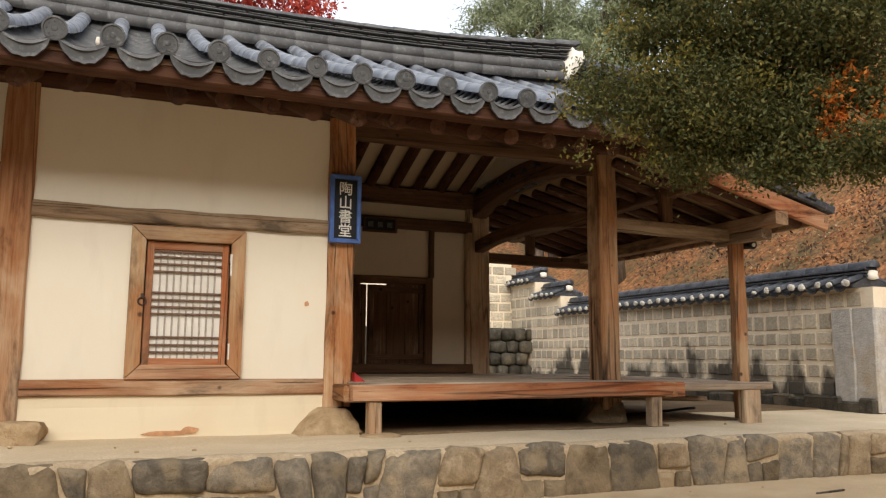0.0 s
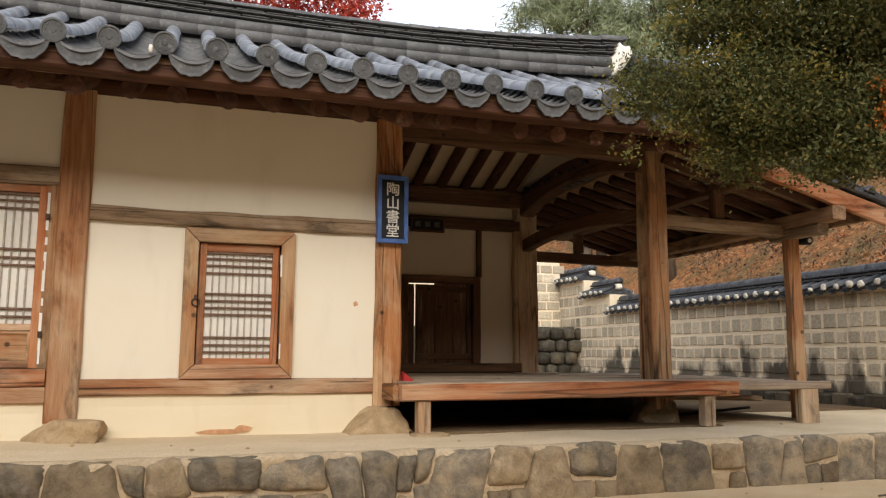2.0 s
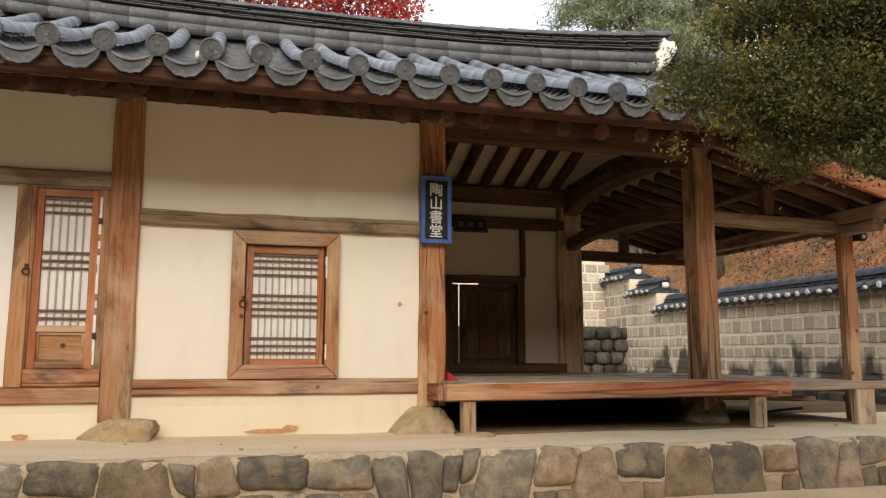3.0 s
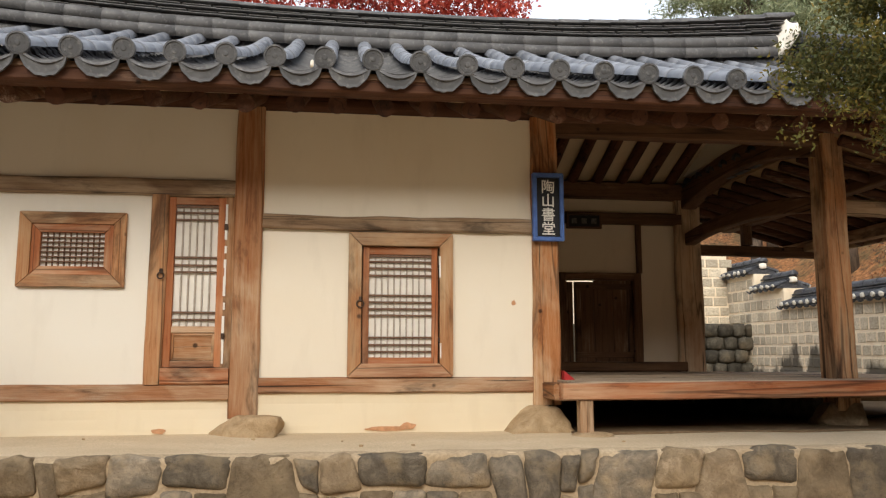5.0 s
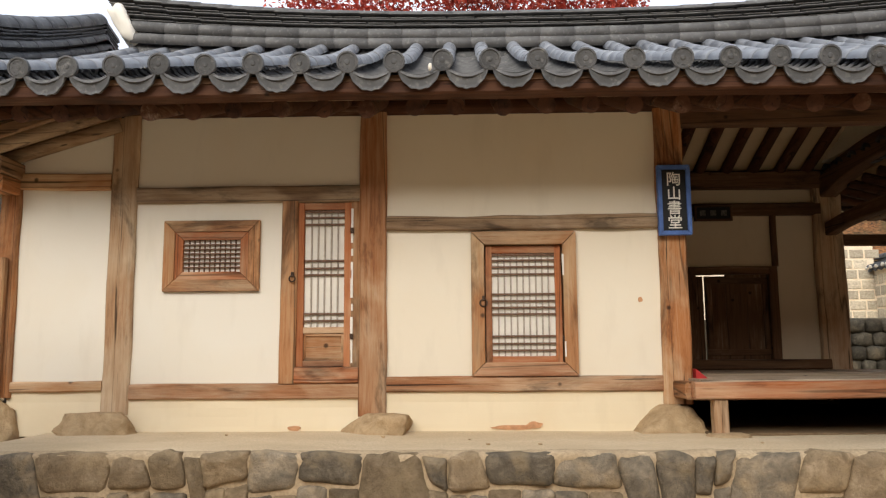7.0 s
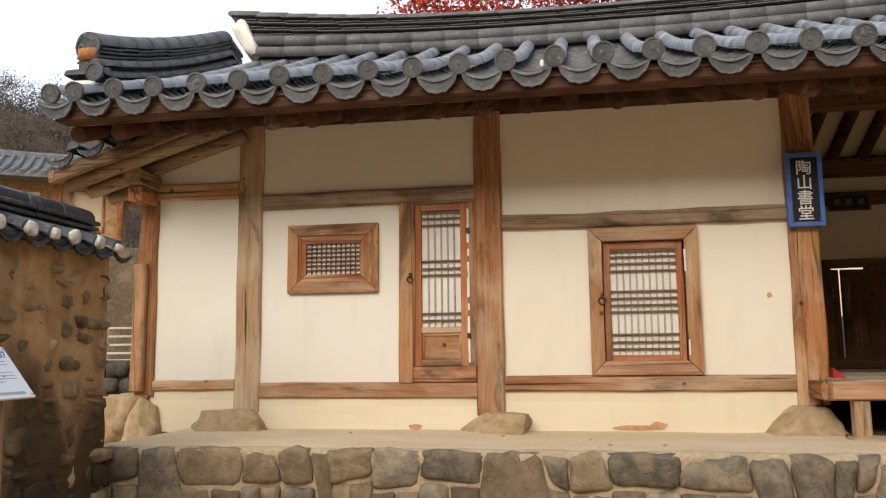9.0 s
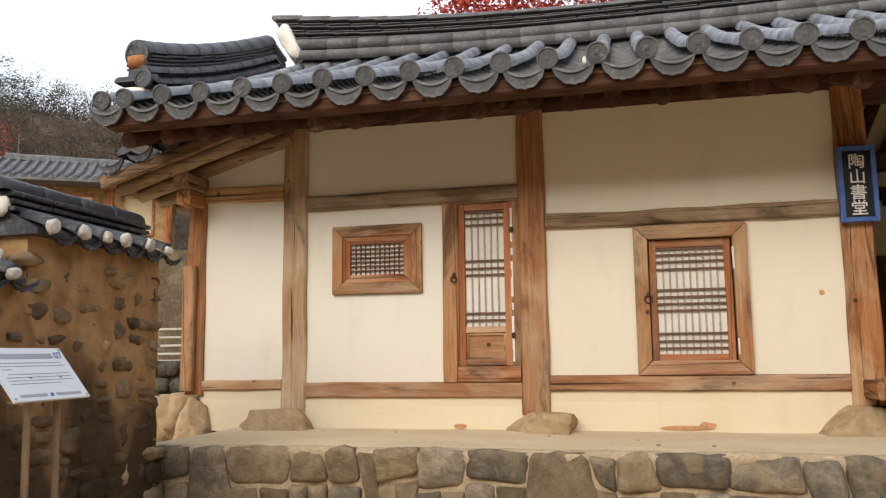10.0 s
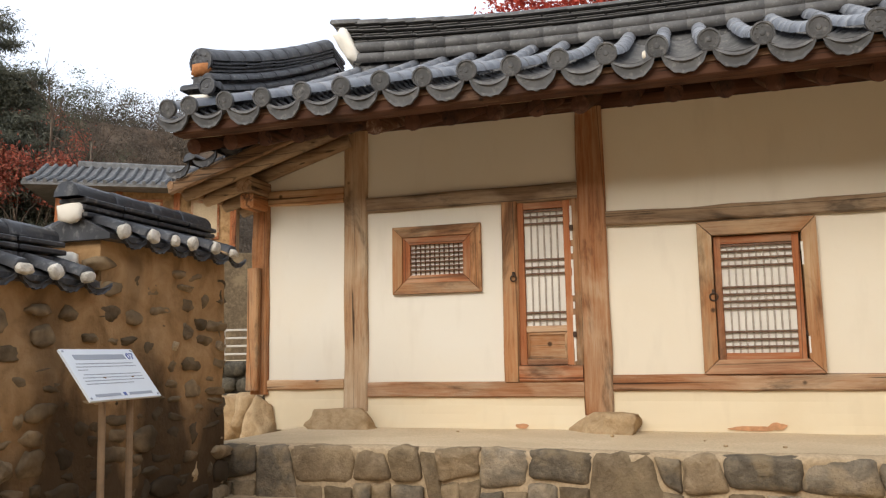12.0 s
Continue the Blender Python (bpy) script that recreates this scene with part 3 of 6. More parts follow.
def trough(bm, x, y, z, slope, w, length):
    """One curved trough tile."""
    n = 8
    rows = []
    for dy, dz in ((0, 0.0), (0, -0.020), (length, -0.020)):
        rows.append([bm.verts.new((x + w * (j / n - 0.5), y + dy, z + dz + dy * slope + 0.062 * ((2 * j / n - 1) ** 2))) for j in range(n + 1)])
    rows.append([bm.verts.new((x + w * (j / n - 0.5), y + length, z + length * slope + 0.062 * ((2 * j / n - 1) ** 2))) for j in range(n + 1)])
    for a, b in ((0, 1), (1, 2), (3, 0)):
        for j in range(n):
            bm.faces.new((rows[a][j], rows[a][j + 1], rows[b][j + 1], rows[b][j]))


RC = 0.068
cover = cover_mesh(0.31, RC, RC * 0.965)
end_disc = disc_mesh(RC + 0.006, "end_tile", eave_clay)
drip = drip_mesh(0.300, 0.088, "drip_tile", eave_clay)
count = 28


def lift(x):
    """How far the cover tiles stand above their bed: less towards the hall's end."""
    return 0.032 - 0.020 * max(0.0, min(1.0, (x - 1.0) / 4.0))


cols = [-2.82 + PITCH * i for i in range(count - 1)]
STEP = 0.285
bm_far = bmesh.new()
bm_trough = bmesh.new()
for i, x in enumerate([cols[0] - 0.20] + cols):
    dx, dz = rng.uniform(-0.008, 0.008), rng.uniform(-0.006, 0.006)
    y, nrow = EAVE, 0
    while y < RIDGE_Y - 0.12:
        slope = math.atan(0.36 + 0.06 * (y + 0.15 - EAVE))
        m = Matrix.Translation((x + dx + rng.uniform(-0.004, 0.004), y, bed(y) + 0.048 + lift(x) + dz + 0.003 * (nrow % 2))) @ Matrix.Rotation(slope, 4, "X")
        shared("cover_tile", cover, m, roof)
        y += STEP
        nrow += 1
    shared("end_tile", end_disc, Matrix.Translation((x + dx, EAVE - 0.03, bed(EAVE) + 0.056 + lift(x) + dz)) @ Matrix.Rotation(radians(12), 4, "X"), roof)
    if i == 0:
        continue
    shared("drip_tile", drip, Matrix.Translation((x + dx - PITCH / 2 + rng.uniform(-0.006, 0.006), EAVE - 0.02, bed(EAVE) + 0.038 + dz))
           @ Matrix.Rotation(radians(8), 4, "X") @ Matrix.Rotation(radians(rng.uniform(-2, 2)), 4, "Y"), roof)
    # overlapping trough tiles, closer set at the eave
    y = EAVE - 0.01
    while y < RIDGE_Y - 0.1:
        slope = 0.36 + 0.06 * (y + 0.1 - EAVE)
        trough(bm_trough, x - PITCH / 2 + rng.uniform(-0.006, 0.006), y, bed(y) - 0.004 + rng.uniform(-0.003, 0.003), slope - 0.30, 0.300, 0.16)
        y += 0.115
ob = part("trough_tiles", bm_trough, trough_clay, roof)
ob["kind"] = "stuff"
ob = part("eave_filler", boxed(X0 + 0.14, X1 - 0.14, EAVE + 0.04, EAVE + 0.12, bed(EAVE) - 0.03, bed(EAVE) + 0.012, 0), umber_x, roof)
# the rear slope, never faced
for x in cols:
    y = 2 * RIDGE_Y - EAVE
    for a, b in ((EAVE, 0.2), (0.2, RIDGE_Y - 0.1)):
        ya, yb = 2 * RIDGE_Y - a, 2 * RIDGE_Y - b
        for piece in (round_log((x, ya, bed(ya) + 0.02), (x, yb, bed(yb) + 0.02), RC, 8, 1, 0, 0),):
            me = bpy.data.meshes.new("tmp")
            piece.to_mesh(me)
            piece.free()
            bm_far.from_mesh(me)
            bpy.data.meshes.remove(me)
ob = part("rear_cover_tiles", bm_far, roof_tile, roof)
ob["kind"] = "stuff"


def sag(x):
    """Rise of the main ridge towards its ends."""
    t = (x - 1.42) / 4.2
    return 0.16 * t * t * abs(t) ** 0.5


RX0, RX1 = -2.72, 5.62
seg = cover_mesh(0.36, 0.062, 0.062, "ridge_course_tile", ridge_clay)
top_seg = cover_mesh(0.34, 0.06, 0.058, "ridge_cap_tile", ridge_clay)


def slab_mesh(length, w, h, name="ridge_layer_tile"):
    return mesh_of(name, boxed(-0.0, length, -w / 2, w / 2, 0, h, 0.004), ridge_clay)


layer_a, layer_b = slab_mesh(0.30, 0.28, 0.012), slab_mesh(0.27, 0.26, 0.011)
ridge = tagged(thing("main_ridge", "layered grey clay ridge with lime-plastered ends", "roof ridge"), kind="structure")
RB = 3.73
core = bmesh.new()
n = 24
rows = []
for i in range(n + 1):
    x = RX0 + 0.16 + (RX1 - RX0 - 0.32) * i / n
    z = RB + sag(x)
    rows.append([core.verts.new((x, RIDGE_Y + dy, z + dz)) for dy, dz in ((-0.12, -0.15), (0.12, -0.15), (0.09, 0.38), (-0.09, 0.38))])
for a, b in zip(rows, rows[1:]):
    for j in range(4):
        core.faces.new((a[j], a[(j + 1) % 4], b[(j + 1) % 4], b[j]))
core.faces.new(rows[0])
core.faces.new(rows[-1])
# core in darker clay: the shade of the gaps is put into its colour
part("core", core, dark_tile, ridge)


def along(x, z, dy, tilt=0.0):
    s = math.atan((sag(x + 0.18) - sag(x)) / 0.18)
    return Matrix.Translation((x, RIDGE_Y + dy, z + sag(x) * (0.75 + 2.2 * (z - RB)))) @ Matrix.Rotation(-s, 4, "Y")


turn = Matrix.Rotation(radians(-90), 4, "Z")
x = RX0 + 0.20
while x < RX1 - 0.4:
    for k2, (z, dy) in enumerate(((RB + 0.045, -0.135), (RB + 0.145, -0.12))):
        shared("ridge_course_tile", seg, along(x, z, dy) @ turn @ Matrix.Rotation(radians(62), 4, "Y"), ridge)
    x += 0.345
for lay in range(6):
    x = RX0 + 0.06 - 0.03 * lay
    while x < RX1 - 0.15:
        shared("ridge_layer_tile", layer_a if lay % 2 else layer_b,
               along(x, RB + 0.20 + 0.030 * lay + rng.uniform(-0.002, 0.002), -0.012 * (lay % 2) + rng.uniform(-0.005, 0.005)) @ Matrix.Rotation(rng.uniform(-0.008, 0.008), 4, "Y"), ridge)
        x += 0.29
x = RX0 - 0.15
while x < RX1:
    shared("ridge_cap_tile", top_seg, along(x, RB + 0.385, 0) @ turn, ridge)
    x += 0.33


def verge(xv, name_label):
    """The descending ridge along a gable edge."""
    v = tagged(thing("verge_ridge", name_label, "roof ridge", group="verge ridges"), kind="structure")
    pts = []
    n = 10
    for i in range(n + 1):
        t = i / n
        y = EAVE + 0.28 + (RIDGE_Y - EAVE - 0.10) * t
        pts.append((y, bed(y) + 0.235 + 0.03 * (1 - t) ** 2 + 0.035 * (1 - t) ** 4))
    core = bmesh.new()
    rows = [[core.verts.new((xv + dx, y, z + dz)) for dx, dz in ((-0.09, -0.36), (0.09, -0.36), (0.075, 0.17), (-0.075, 0.17))] for y, z in pts]
    for a, b in zip(rows, rows[1:]):
        for j in range(4):
            core.faces.new((a[j], a[(j + 1) % 4], b[(j + 1) % 4], b[j]))
    core.faces.new(rows[0])
    core.faces.new(rows[-1])
    part("core", core, dark_tile, v)
    flat = mesh_of("verge_layer_tile", boxed(-0.11, 0.11, 0, 0.30, 0, 0.018, 0.004), dark_tile)
    capm = cover_mesh(0.34, 0.108, 0.106, "verge_cap_tile", dark_tile, 12)
    low = cover_mesh(0.33, 0.06, 0.058, "verge_course_tile", dark_tile)
    for (y0, z0), (y1, z1) in zip(pts, pts[1:]):
        s = math.atan2(z1 - z0, y1 - y0)
        r = Matrix.Rotation(s, 4, "X")
        for lay in range(4):
            shared("verge_layer_tile", flat, Matrix.Translation((xv, y0 + rng.uniform(-0.02, 0.02), z0 + 0.03 + 0.034 * lay)) @ r, v)
        shared("verge_cap_tile", capm, Matrix.Translation((xv, y0, z0 + 0.165)) @ r, v)
        shared("verge_course_tile", low, Matrix.Translation((xv + 0.11, y0, z0 - 0.10)) @ r, v)
        shared("verge_course_tile", low, Matrix.Translation((xv + 0.10, y0 - 0.05, z0 - 0.025)) @ r, v)
    y, z = pts[0]
    part("mud_bedding", boulder(0.17, 0.12, 0.13, 5, 0.3), orange_mud, v, "orange mud bedding at the tip", True).location = (xv, y + 0.015, z + 0.035)
    part("lime_bedding", boulder(0.26, 0.14, 0.10, 6, 0.3), white_lime, v, "white lime under the tip", True).location = (xv + 0.02, y - 0.05, z - 0.24)
    tip = cover_mesh(0.34, 0.062, 0.06, "tip_tile", dark_tile)
    shared("tip_tile", tip, Matrix.Translation((xv - 0.14, y - 0.03, z - 0.10)) @ Matrix.Rotation(radians(-90), 4, "Z"), v)
    shared("cap_end_tile", disc_mesh(0.106, "cap_end_tile", dark_tile), Matrix.Translation((xv, y - 0.02, z + 0.155)), v)
    shared("verge_cap_end", disc_mesh(0.075, "verge_cap_end", dark_tile), Matrix.Translation((xv + 0.12, y - 0.10, z - 0.09)), v)
    return v


verge(-2.93, "dark tiled verge ridge sloping to the eave, ochre mud at its tip")
verge(5.78, "dark tiled verge ridge behind the leaves")
for x, lean in ((RX0 + 0.09, 1), (RX1 - 0.08, -1)):
    ob = part("plaster_end", boulder(0.19, 0.33, 0.46, int(x * 3) + 20, 0.30, 0.9, 3), white_lime, ridge, "white lime plaster over the ridge end", True)
    ob.location, ob.rotation_euler = (x + 0.12 * lean, RIDGE_Y - 0.05, RB + sag(x) - 0.03), (0, radians(-28 * lean), 0)

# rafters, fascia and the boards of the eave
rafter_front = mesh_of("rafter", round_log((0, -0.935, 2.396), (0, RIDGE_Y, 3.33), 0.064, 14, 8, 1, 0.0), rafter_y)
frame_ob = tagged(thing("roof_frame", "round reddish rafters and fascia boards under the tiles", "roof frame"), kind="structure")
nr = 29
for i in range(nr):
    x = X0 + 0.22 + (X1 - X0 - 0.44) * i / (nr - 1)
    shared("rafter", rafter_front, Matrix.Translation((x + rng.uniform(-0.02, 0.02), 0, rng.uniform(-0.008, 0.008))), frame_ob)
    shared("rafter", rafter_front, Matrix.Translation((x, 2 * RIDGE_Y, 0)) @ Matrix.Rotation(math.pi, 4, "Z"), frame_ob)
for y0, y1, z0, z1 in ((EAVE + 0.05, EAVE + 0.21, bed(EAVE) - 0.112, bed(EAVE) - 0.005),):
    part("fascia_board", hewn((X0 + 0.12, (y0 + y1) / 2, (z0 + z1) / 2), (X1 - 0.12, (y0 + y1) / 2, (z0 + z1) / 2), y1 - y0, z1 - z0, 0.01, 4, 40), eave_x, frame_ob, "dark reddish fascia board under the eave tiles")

# ---------------------------------------------------------------- lattice windows and doors
def bars(parent, x0, x1, z0, z1, y, verticals, levels, w, material_v, material_h):
    """Lattice bars in an opening: upright ones evenly, level ones at the given heights (0 to 1)."""
    for i in range(verticals):
        x = x0 + (x1 - x0) * (i + 1) / (verticals + 1)
        part("lattice_bar", boxed(x - w / 2, x + w / 2, y, y + 0.018, z0, z1, 0.002), material_v, parent)
    for t in levels:
        z = z0 + (z1 - z0) * t
        part("lattice_bar", boxed(x0, x1, y - 0.008, y + 0.014, z - 0.6 * w, z + 0.6 * w, 0.002), material_h, parent)


def leaf_frame(parent, x0, x1, z0, z1, y0, y1, s, mx, mz, top=None, low=None):
    """Two stiles and two rails, butted."""
    top, low = top or s, low or s
    part("stile", hewn(((2 * x0 + s) / 2, (y0 + y1) / 2, z0), ((2 * x0 + s) / 2, (y0 + y1) / 2, z1), s, y1 - y0, 0.003, 3, 8, 0.004), mz, parent)
    part("stile", hewn(((2 * x1 - s) / 2, (y0 + y1) / 2, z0), ((2 * x1 - s) / 2, (y0 + y1) / 2, z1), s, y1 - y0, 0.003, 5, 8, 0.004), mz, parent)
    part("rail", hewn((x0 + s, (y0 + y1) / 2, z1 - top / 2), (x1 - s, (y0 + y1) / 2, z1 - top / 2), y1 - y0 - 0.006, top, 0.003, 7, 8, 0.004), mx, parent)
    part("rail", hewn((x0 + s, (y0 + y1) / 2, z0 + low / 2), (x1 - s, (y0 + y1) / 2, z0 + low / 2), y1 - y0 - 0.006, low, 0.003, 9, 8, 0.004), mx, parent)


def ring_handle(parent, x, y, z, r=0.028):
    bm = bmesh.new()
    n, m = 16, 6
    rows = [[bm.verts.new((x + (r + 0.006 * math.cos(2 * math.pi * j / m)) * math.cos(2 * math.pi * i / n), y + 0.006 * math.sin(2 * math.pi * j / m),
                           z + (r + 0.006 * math.cos(2 * math.pi * j / m)) * math.sin(2 * math.pi * i / n))) for j in range(m)] for i in range(n)]
    for i in range(n):
        for j in range(m):
            bm.faces.new((rows[i][j], rows[(i + 1) % n][j], rows[(i + 1) % n][(j + 1) % m], rows[i][(j + 1) % m]))
    part("ring_handle", bm, iron, parent, "rusty iron ring", True)
    part("latch_plate", boxed(x - 0.012, x + 0.012, y, y + 0.016, z + r - 0.01, z + r + 0.03, 0.004), iron, parent)


def peeled(parent, x, z0, z1, y, seed):
    """Torn strips of pasted paper along an edge."""
    bm = bmesh.new()
    r = random.Random(seed)
    z = z0
    while z < z1:
        h = r.uniform(0.05, 0.16)
        w = r.uniform(0.006, 0.016)
        box(bm, x - w, x + 0.004, y, y + 0.003, z, min(z + h, z1), 0)
        z += h + r.choice((0.0, 0.0, 0.05))
    part("paper_strip", bm, paper, parent, "torn white paper strip")


def hinge(parent, x, y, z):
    part("hinge", boxed(x - 0.014, x + 0.014, y - 0.006, y + 0.01, z - 0.022, z + 0.022, 0.004), iron, parent, "rusty iron hinge")


def mitred(parent, x0, x1, z0, z1, s, y0, y1, mx, mz, names=("frame_rail", "frame_stile"), low=None):
    """Four boards mitred at the corners."""
    quads = [((x0, z0), (x1, z0), (x1 - s, z0 + s), (x0 + s, z0 + s), low or mx, names[0]), ((x1, z1), (x0, z1), (x0 + s, z1 - s), (x1 - s, z1 - s), mx, names[0]),
             ((x0, z1), (x0, z0), (x0 + s, z0 + s), (x0 + s, z1 - s), mz, names[1]), ((x1, z0), (x1, z1), (x1 - s, z1 - s), (x1 - s, z0 + s), mz, names[1])]
    for a, b, c, d, m, nm in quads:
        bm = bmesh.new()
        k = 0.0015
        cx, cz = sum(p[0] for p in (a, b, c, d)) / 4, sum(p[1] for p in (a, b, c, d)) / 4
        ring = [(p[0] + (cx - p[0]) * k * 4, p[1] + (cz - p[1]) * k * 4) for p in (a, b, c, d)]
        f = [bm.verts.new((p[0], y0, p[1])) for p in ring]
        g = [bm.verts.new((p[0], y1, p[1])) for p in ring]
        bm.faces.new(f)
        bm.faces.new(g[::-1])
        for i in range(4):
            bm.faces.new((f[i], f[(i + 1) % 4], g[(i + 1) % 4], g[i]))
        bmesh.ops.bevel(bm, geom=bm.edges[:], offset=0.003, segments=1, affect="EDGES")
        part(nm, bm, m, parent)


# the square lattice window of the middle bay
win = thing("lattice_window", "square wooden lattice window with aged paper, reddish frame", "window", (1.31, 0, 0.52), kind="structure")
win.location = (0, 0, 0)
mitred(win, 0.898, 1.734, 0.512, 1.657, 0.106, -0.014, 0.115, tan_x, tan_z, low=red_x)
leaf_frame(win, 1.012, 1.616, 0.606, 1.545, 0.028, 0.068, 0.052, red_x, red_z, 0.062, 0.060)
part("paper_pane", boxed(1.06, 1.568, 0.052, 0.056, 0.66, 1.487, 0), paper, win, "aged translucent paper behind the bars")
bars(win, 1.064, 1.564, 0.666, 1.483, 0.036, 9, (0.056, 0.121, 0.192, 0.406, 0.469, 0.534, 0.60, 0.795, 0.866, 0.931, 0.985), 0.0125, bar_pale, bar_dark)
ring_handle(win, 0.995, -0.025, 1.085)
peeled(win, 1.634, 0.66, 0.78, -0.021, 4)
peeled(win, 1.630, 1.30, 1.47, -0.021, 9)
hinge(win, 1.628, 0.0, 0.80)
hinge(win, 1.628, 0.0, 1.40)

# the small window
small = thing("small_window", "small mitred wooden window with a fine square lattice", "window", kind="structure")
WX0, WX1, WZ0, WZ1 = -1.590, -0.806, 1.196, 1.774


mitred(small, WX0, WX1, WZ0, WZ1, 0.092, 0.0, 0.09, tan_x, tan_z)
mitred(small, -1.497, -0.899, 1.289, 1.681, 0.066, 0.012, 0.07, red_x, red_z, ("sash_rail", "sash_stile"))
part("paper_pane", boxed(-1.434, -0.962, 0.046, 0.050, 1.352, 1.618, 0), paper, small)
bars(small, -1.430, -0.966, 1.356, 1.614, 0.030, 10, (1 / 7, 2 / 7, 3 / 7, 4 / 7, 5 / 7, 6 / 7), 0.0090, bar_dark, bar_dark)

# the narrow door
door = thing("lattice_door", "narrow wooden lattice door with a panelled foot, half-peeled paper at its edge", "door", kind="structure")
part("jamb", hewn((-0.566, 0.05, 0.463), (-0.560, 0.05, 1.925), 0.115, 0.13, 0.007, 11, 12), tan_z, door, "tan door jamb with nail holes")
part("jamb", hewn((-0.028, 0.05, 0.59), (-0.034, 0.05, 1.925), 0.056, 0.11, 0.004, 12, 12), wood_z, door)
part("threshold", hewn((-0.505, 0.045, 0.527), (0.0, 0.045, 0.527), 0.13, 0.122, 0.006, 13, 10), red_x, door, "reddish threshold board")
leaf_frame(door, -0.503, -0.062, 0.592, 1.912, 0.022, 0.064, 0.058, red_x, red_z, 0.058, 0.05)
part("middle_rail", hewn((-0.445, 0.044, 0.878), (-0.120, 0.044, 0.878), 0.036, 0.05, 0.002, 14, 8, 0.004), red_x, door)
part("panel", boxed(-0.440, -0.125, 0.046, 0.056, 0.645, 0.852, 0.004), wood_x, door, "plain wooden foot panel")
mitred(door, -0.444, -0.121, 0.643, 0.853, 0.020, 0.036, 0.052, wood_x, wood_z, ("panel_bead", "panel_bead"))
part("paper_pane", boxed(-0.444, -0.121, 0.050, 0.054, 0.905, 1.852, 0), paper, door)
bars(door, -0.443, -0.122, 0.905, 1.852, 0.034, 5, (0.053, 0.112, 0.442, 0.498, 0.563, 0.876, 0.935, 0.985), 0.0125, bar_pale, bar_dark)
ring_handle(door, -0.53, -0.025, 1.29, 0.024)
hinge(door, -0.055, 0.0, 0.83)
hinge(door, -0.055, 0.0, 1.68)
peeled(door, -0.052, 0.62, 1.86, 0.012, 9)

# ---------------------------------------------------------------- name boards
board = thing("name_board", "vertical black name board with white characters in a blue frame", "sign")
part("panel", boxed(2.415, 2.610, -0.062, -0.034, 1.640, 2.130, 0.002), sign_black, board)
mitred(board, 2.383, 2.642, 1.605, 2.168, 0.034, -0.080, -0.030, sign_blue, sign_blue)
glyphs = bpy.data.curves.new("glyphs", "FONT")
glyphs.body = "陶\n山\n書\n堂"
glyphs.size, glyphs.space_line, glyphs.align_x = 0.118, 0.98, "CENTER"
glyphs.extrude, glyphs.offset = 0.0015, 0.0010
holder = new("lettering", glyphs)
bpy.context.view_layer.update()
flat = bpy.data.meshes.new_from_object(holder.evaluated_get(bpy.context.evaluated_depsgraph_get()))
bpy.data.objects.remove(holder)
flat.materials.clear()
flat.materials.append(sign_white)
zs = [v.co.y for v in flat.vertices] or [0]
lettering = new("lettering", flat)
lettering.parent = board
lettering.matrix_basis = Matrix.Translation((2.513, -0.0645, 1.885 - (max(zs) + min(zs)) / 2)) @ Matrix.Rotation(radians(90), 4, "X")
lettering["label"] = "white painted characters"

hall_board = thing("hall_board", "small dark horizontal name board with faded characters", "sign")
part("panel", boxed(3.515, 3.905, 2.79, 2.815, 2.20, 2.345, 0.003), sign_black, hall_board)
mitred(hall_board, 3.495, 3.925, 2.180, 2.365, 0.024, 2.775, 2.82, umber_x, umber_z)
for cx in (3.59, 3.71, 3.83):
    part("faded_bar", boxed(cx - 0.032, cx + 0.032, 2.7855, 2.789, 2.240, 2.304, 0), print_faded, hall_board)

# ---------------------------------------------------------------- the open wooden hall
FLOOR = 0.487
porch = thing("porch_floor", "raised plank floor of the open hall, reddish front beam", "floor", kind="structure")
part("front_beam", hewn((2.50, -0.40, 0.408), (5.56, -0.40, 0.42), 0.11, 0.126, 0.008, 3, 24, 0.012, 1.0, 0.004), red_x, porch, "reddish front beam with strong grain")
part("end_cap", hewn((2.515, -0.34, 0.410), (2.515, 0.25, 0.410), 0.115, 0.125, 0.006, 4, 8), wood_y, porch)
part("end_cap", hewn((5.40, -0.455, 0.420), (5.40, 3.0, 0.420), 0.15, 0.128, 0.006, 5, 12), wood_y, porch)
for x in (3.35, 4.2, 4.92):
    part("joist", hewn((x, -0.34, 0.395), (x, 2.9, 0.395), 0.12, 0.10, 0.006, 6, 10), umber_y, porch)
y = -0.343
i = 0
while y < 2.84:
    w = 0.155 + 0.05 * rng.random()
    xa, xb = (2.575, 5.32) if y + w < 0.0 or y > 0.25 else (2.615, 4.92)
    if BACK - 0.02 < y + w:
        xb = 4.86
    part("plank", boxed(xa, xb, y + 0.003, y + w - 0.003, FLOOR - 0.035 + rng.uniform(-0.002, 0.002), FLOOR + rng.uniform(-0.003, 0.003), 0.004), deck_x, porch)
    y += w
for (x0, x1), top in (((2.622, 2.752), 0.345), ((5.205, 5.340), 0.355)):
    part("leg", hewn(((x0 + x1) / 2, -0.38, TZ + 0.01), ((x0 + x1) / 2, -0.38, top), (x1 - x0) * 0.8, 0.11, 0.005, int(x0 * 9), 6), mixed_z, porch, "short sawn pine leg")
pad = part("pad_stone", boulder(0.32, 0.26, 0.07, 8, 0.3, 0.5, 2), base_rock, smooth=True)
pad.location = (2.72, -0.42, TZ - 0.035)
tagged(pad, "flat pad stone under a porch leg", "stone", kind="structure")

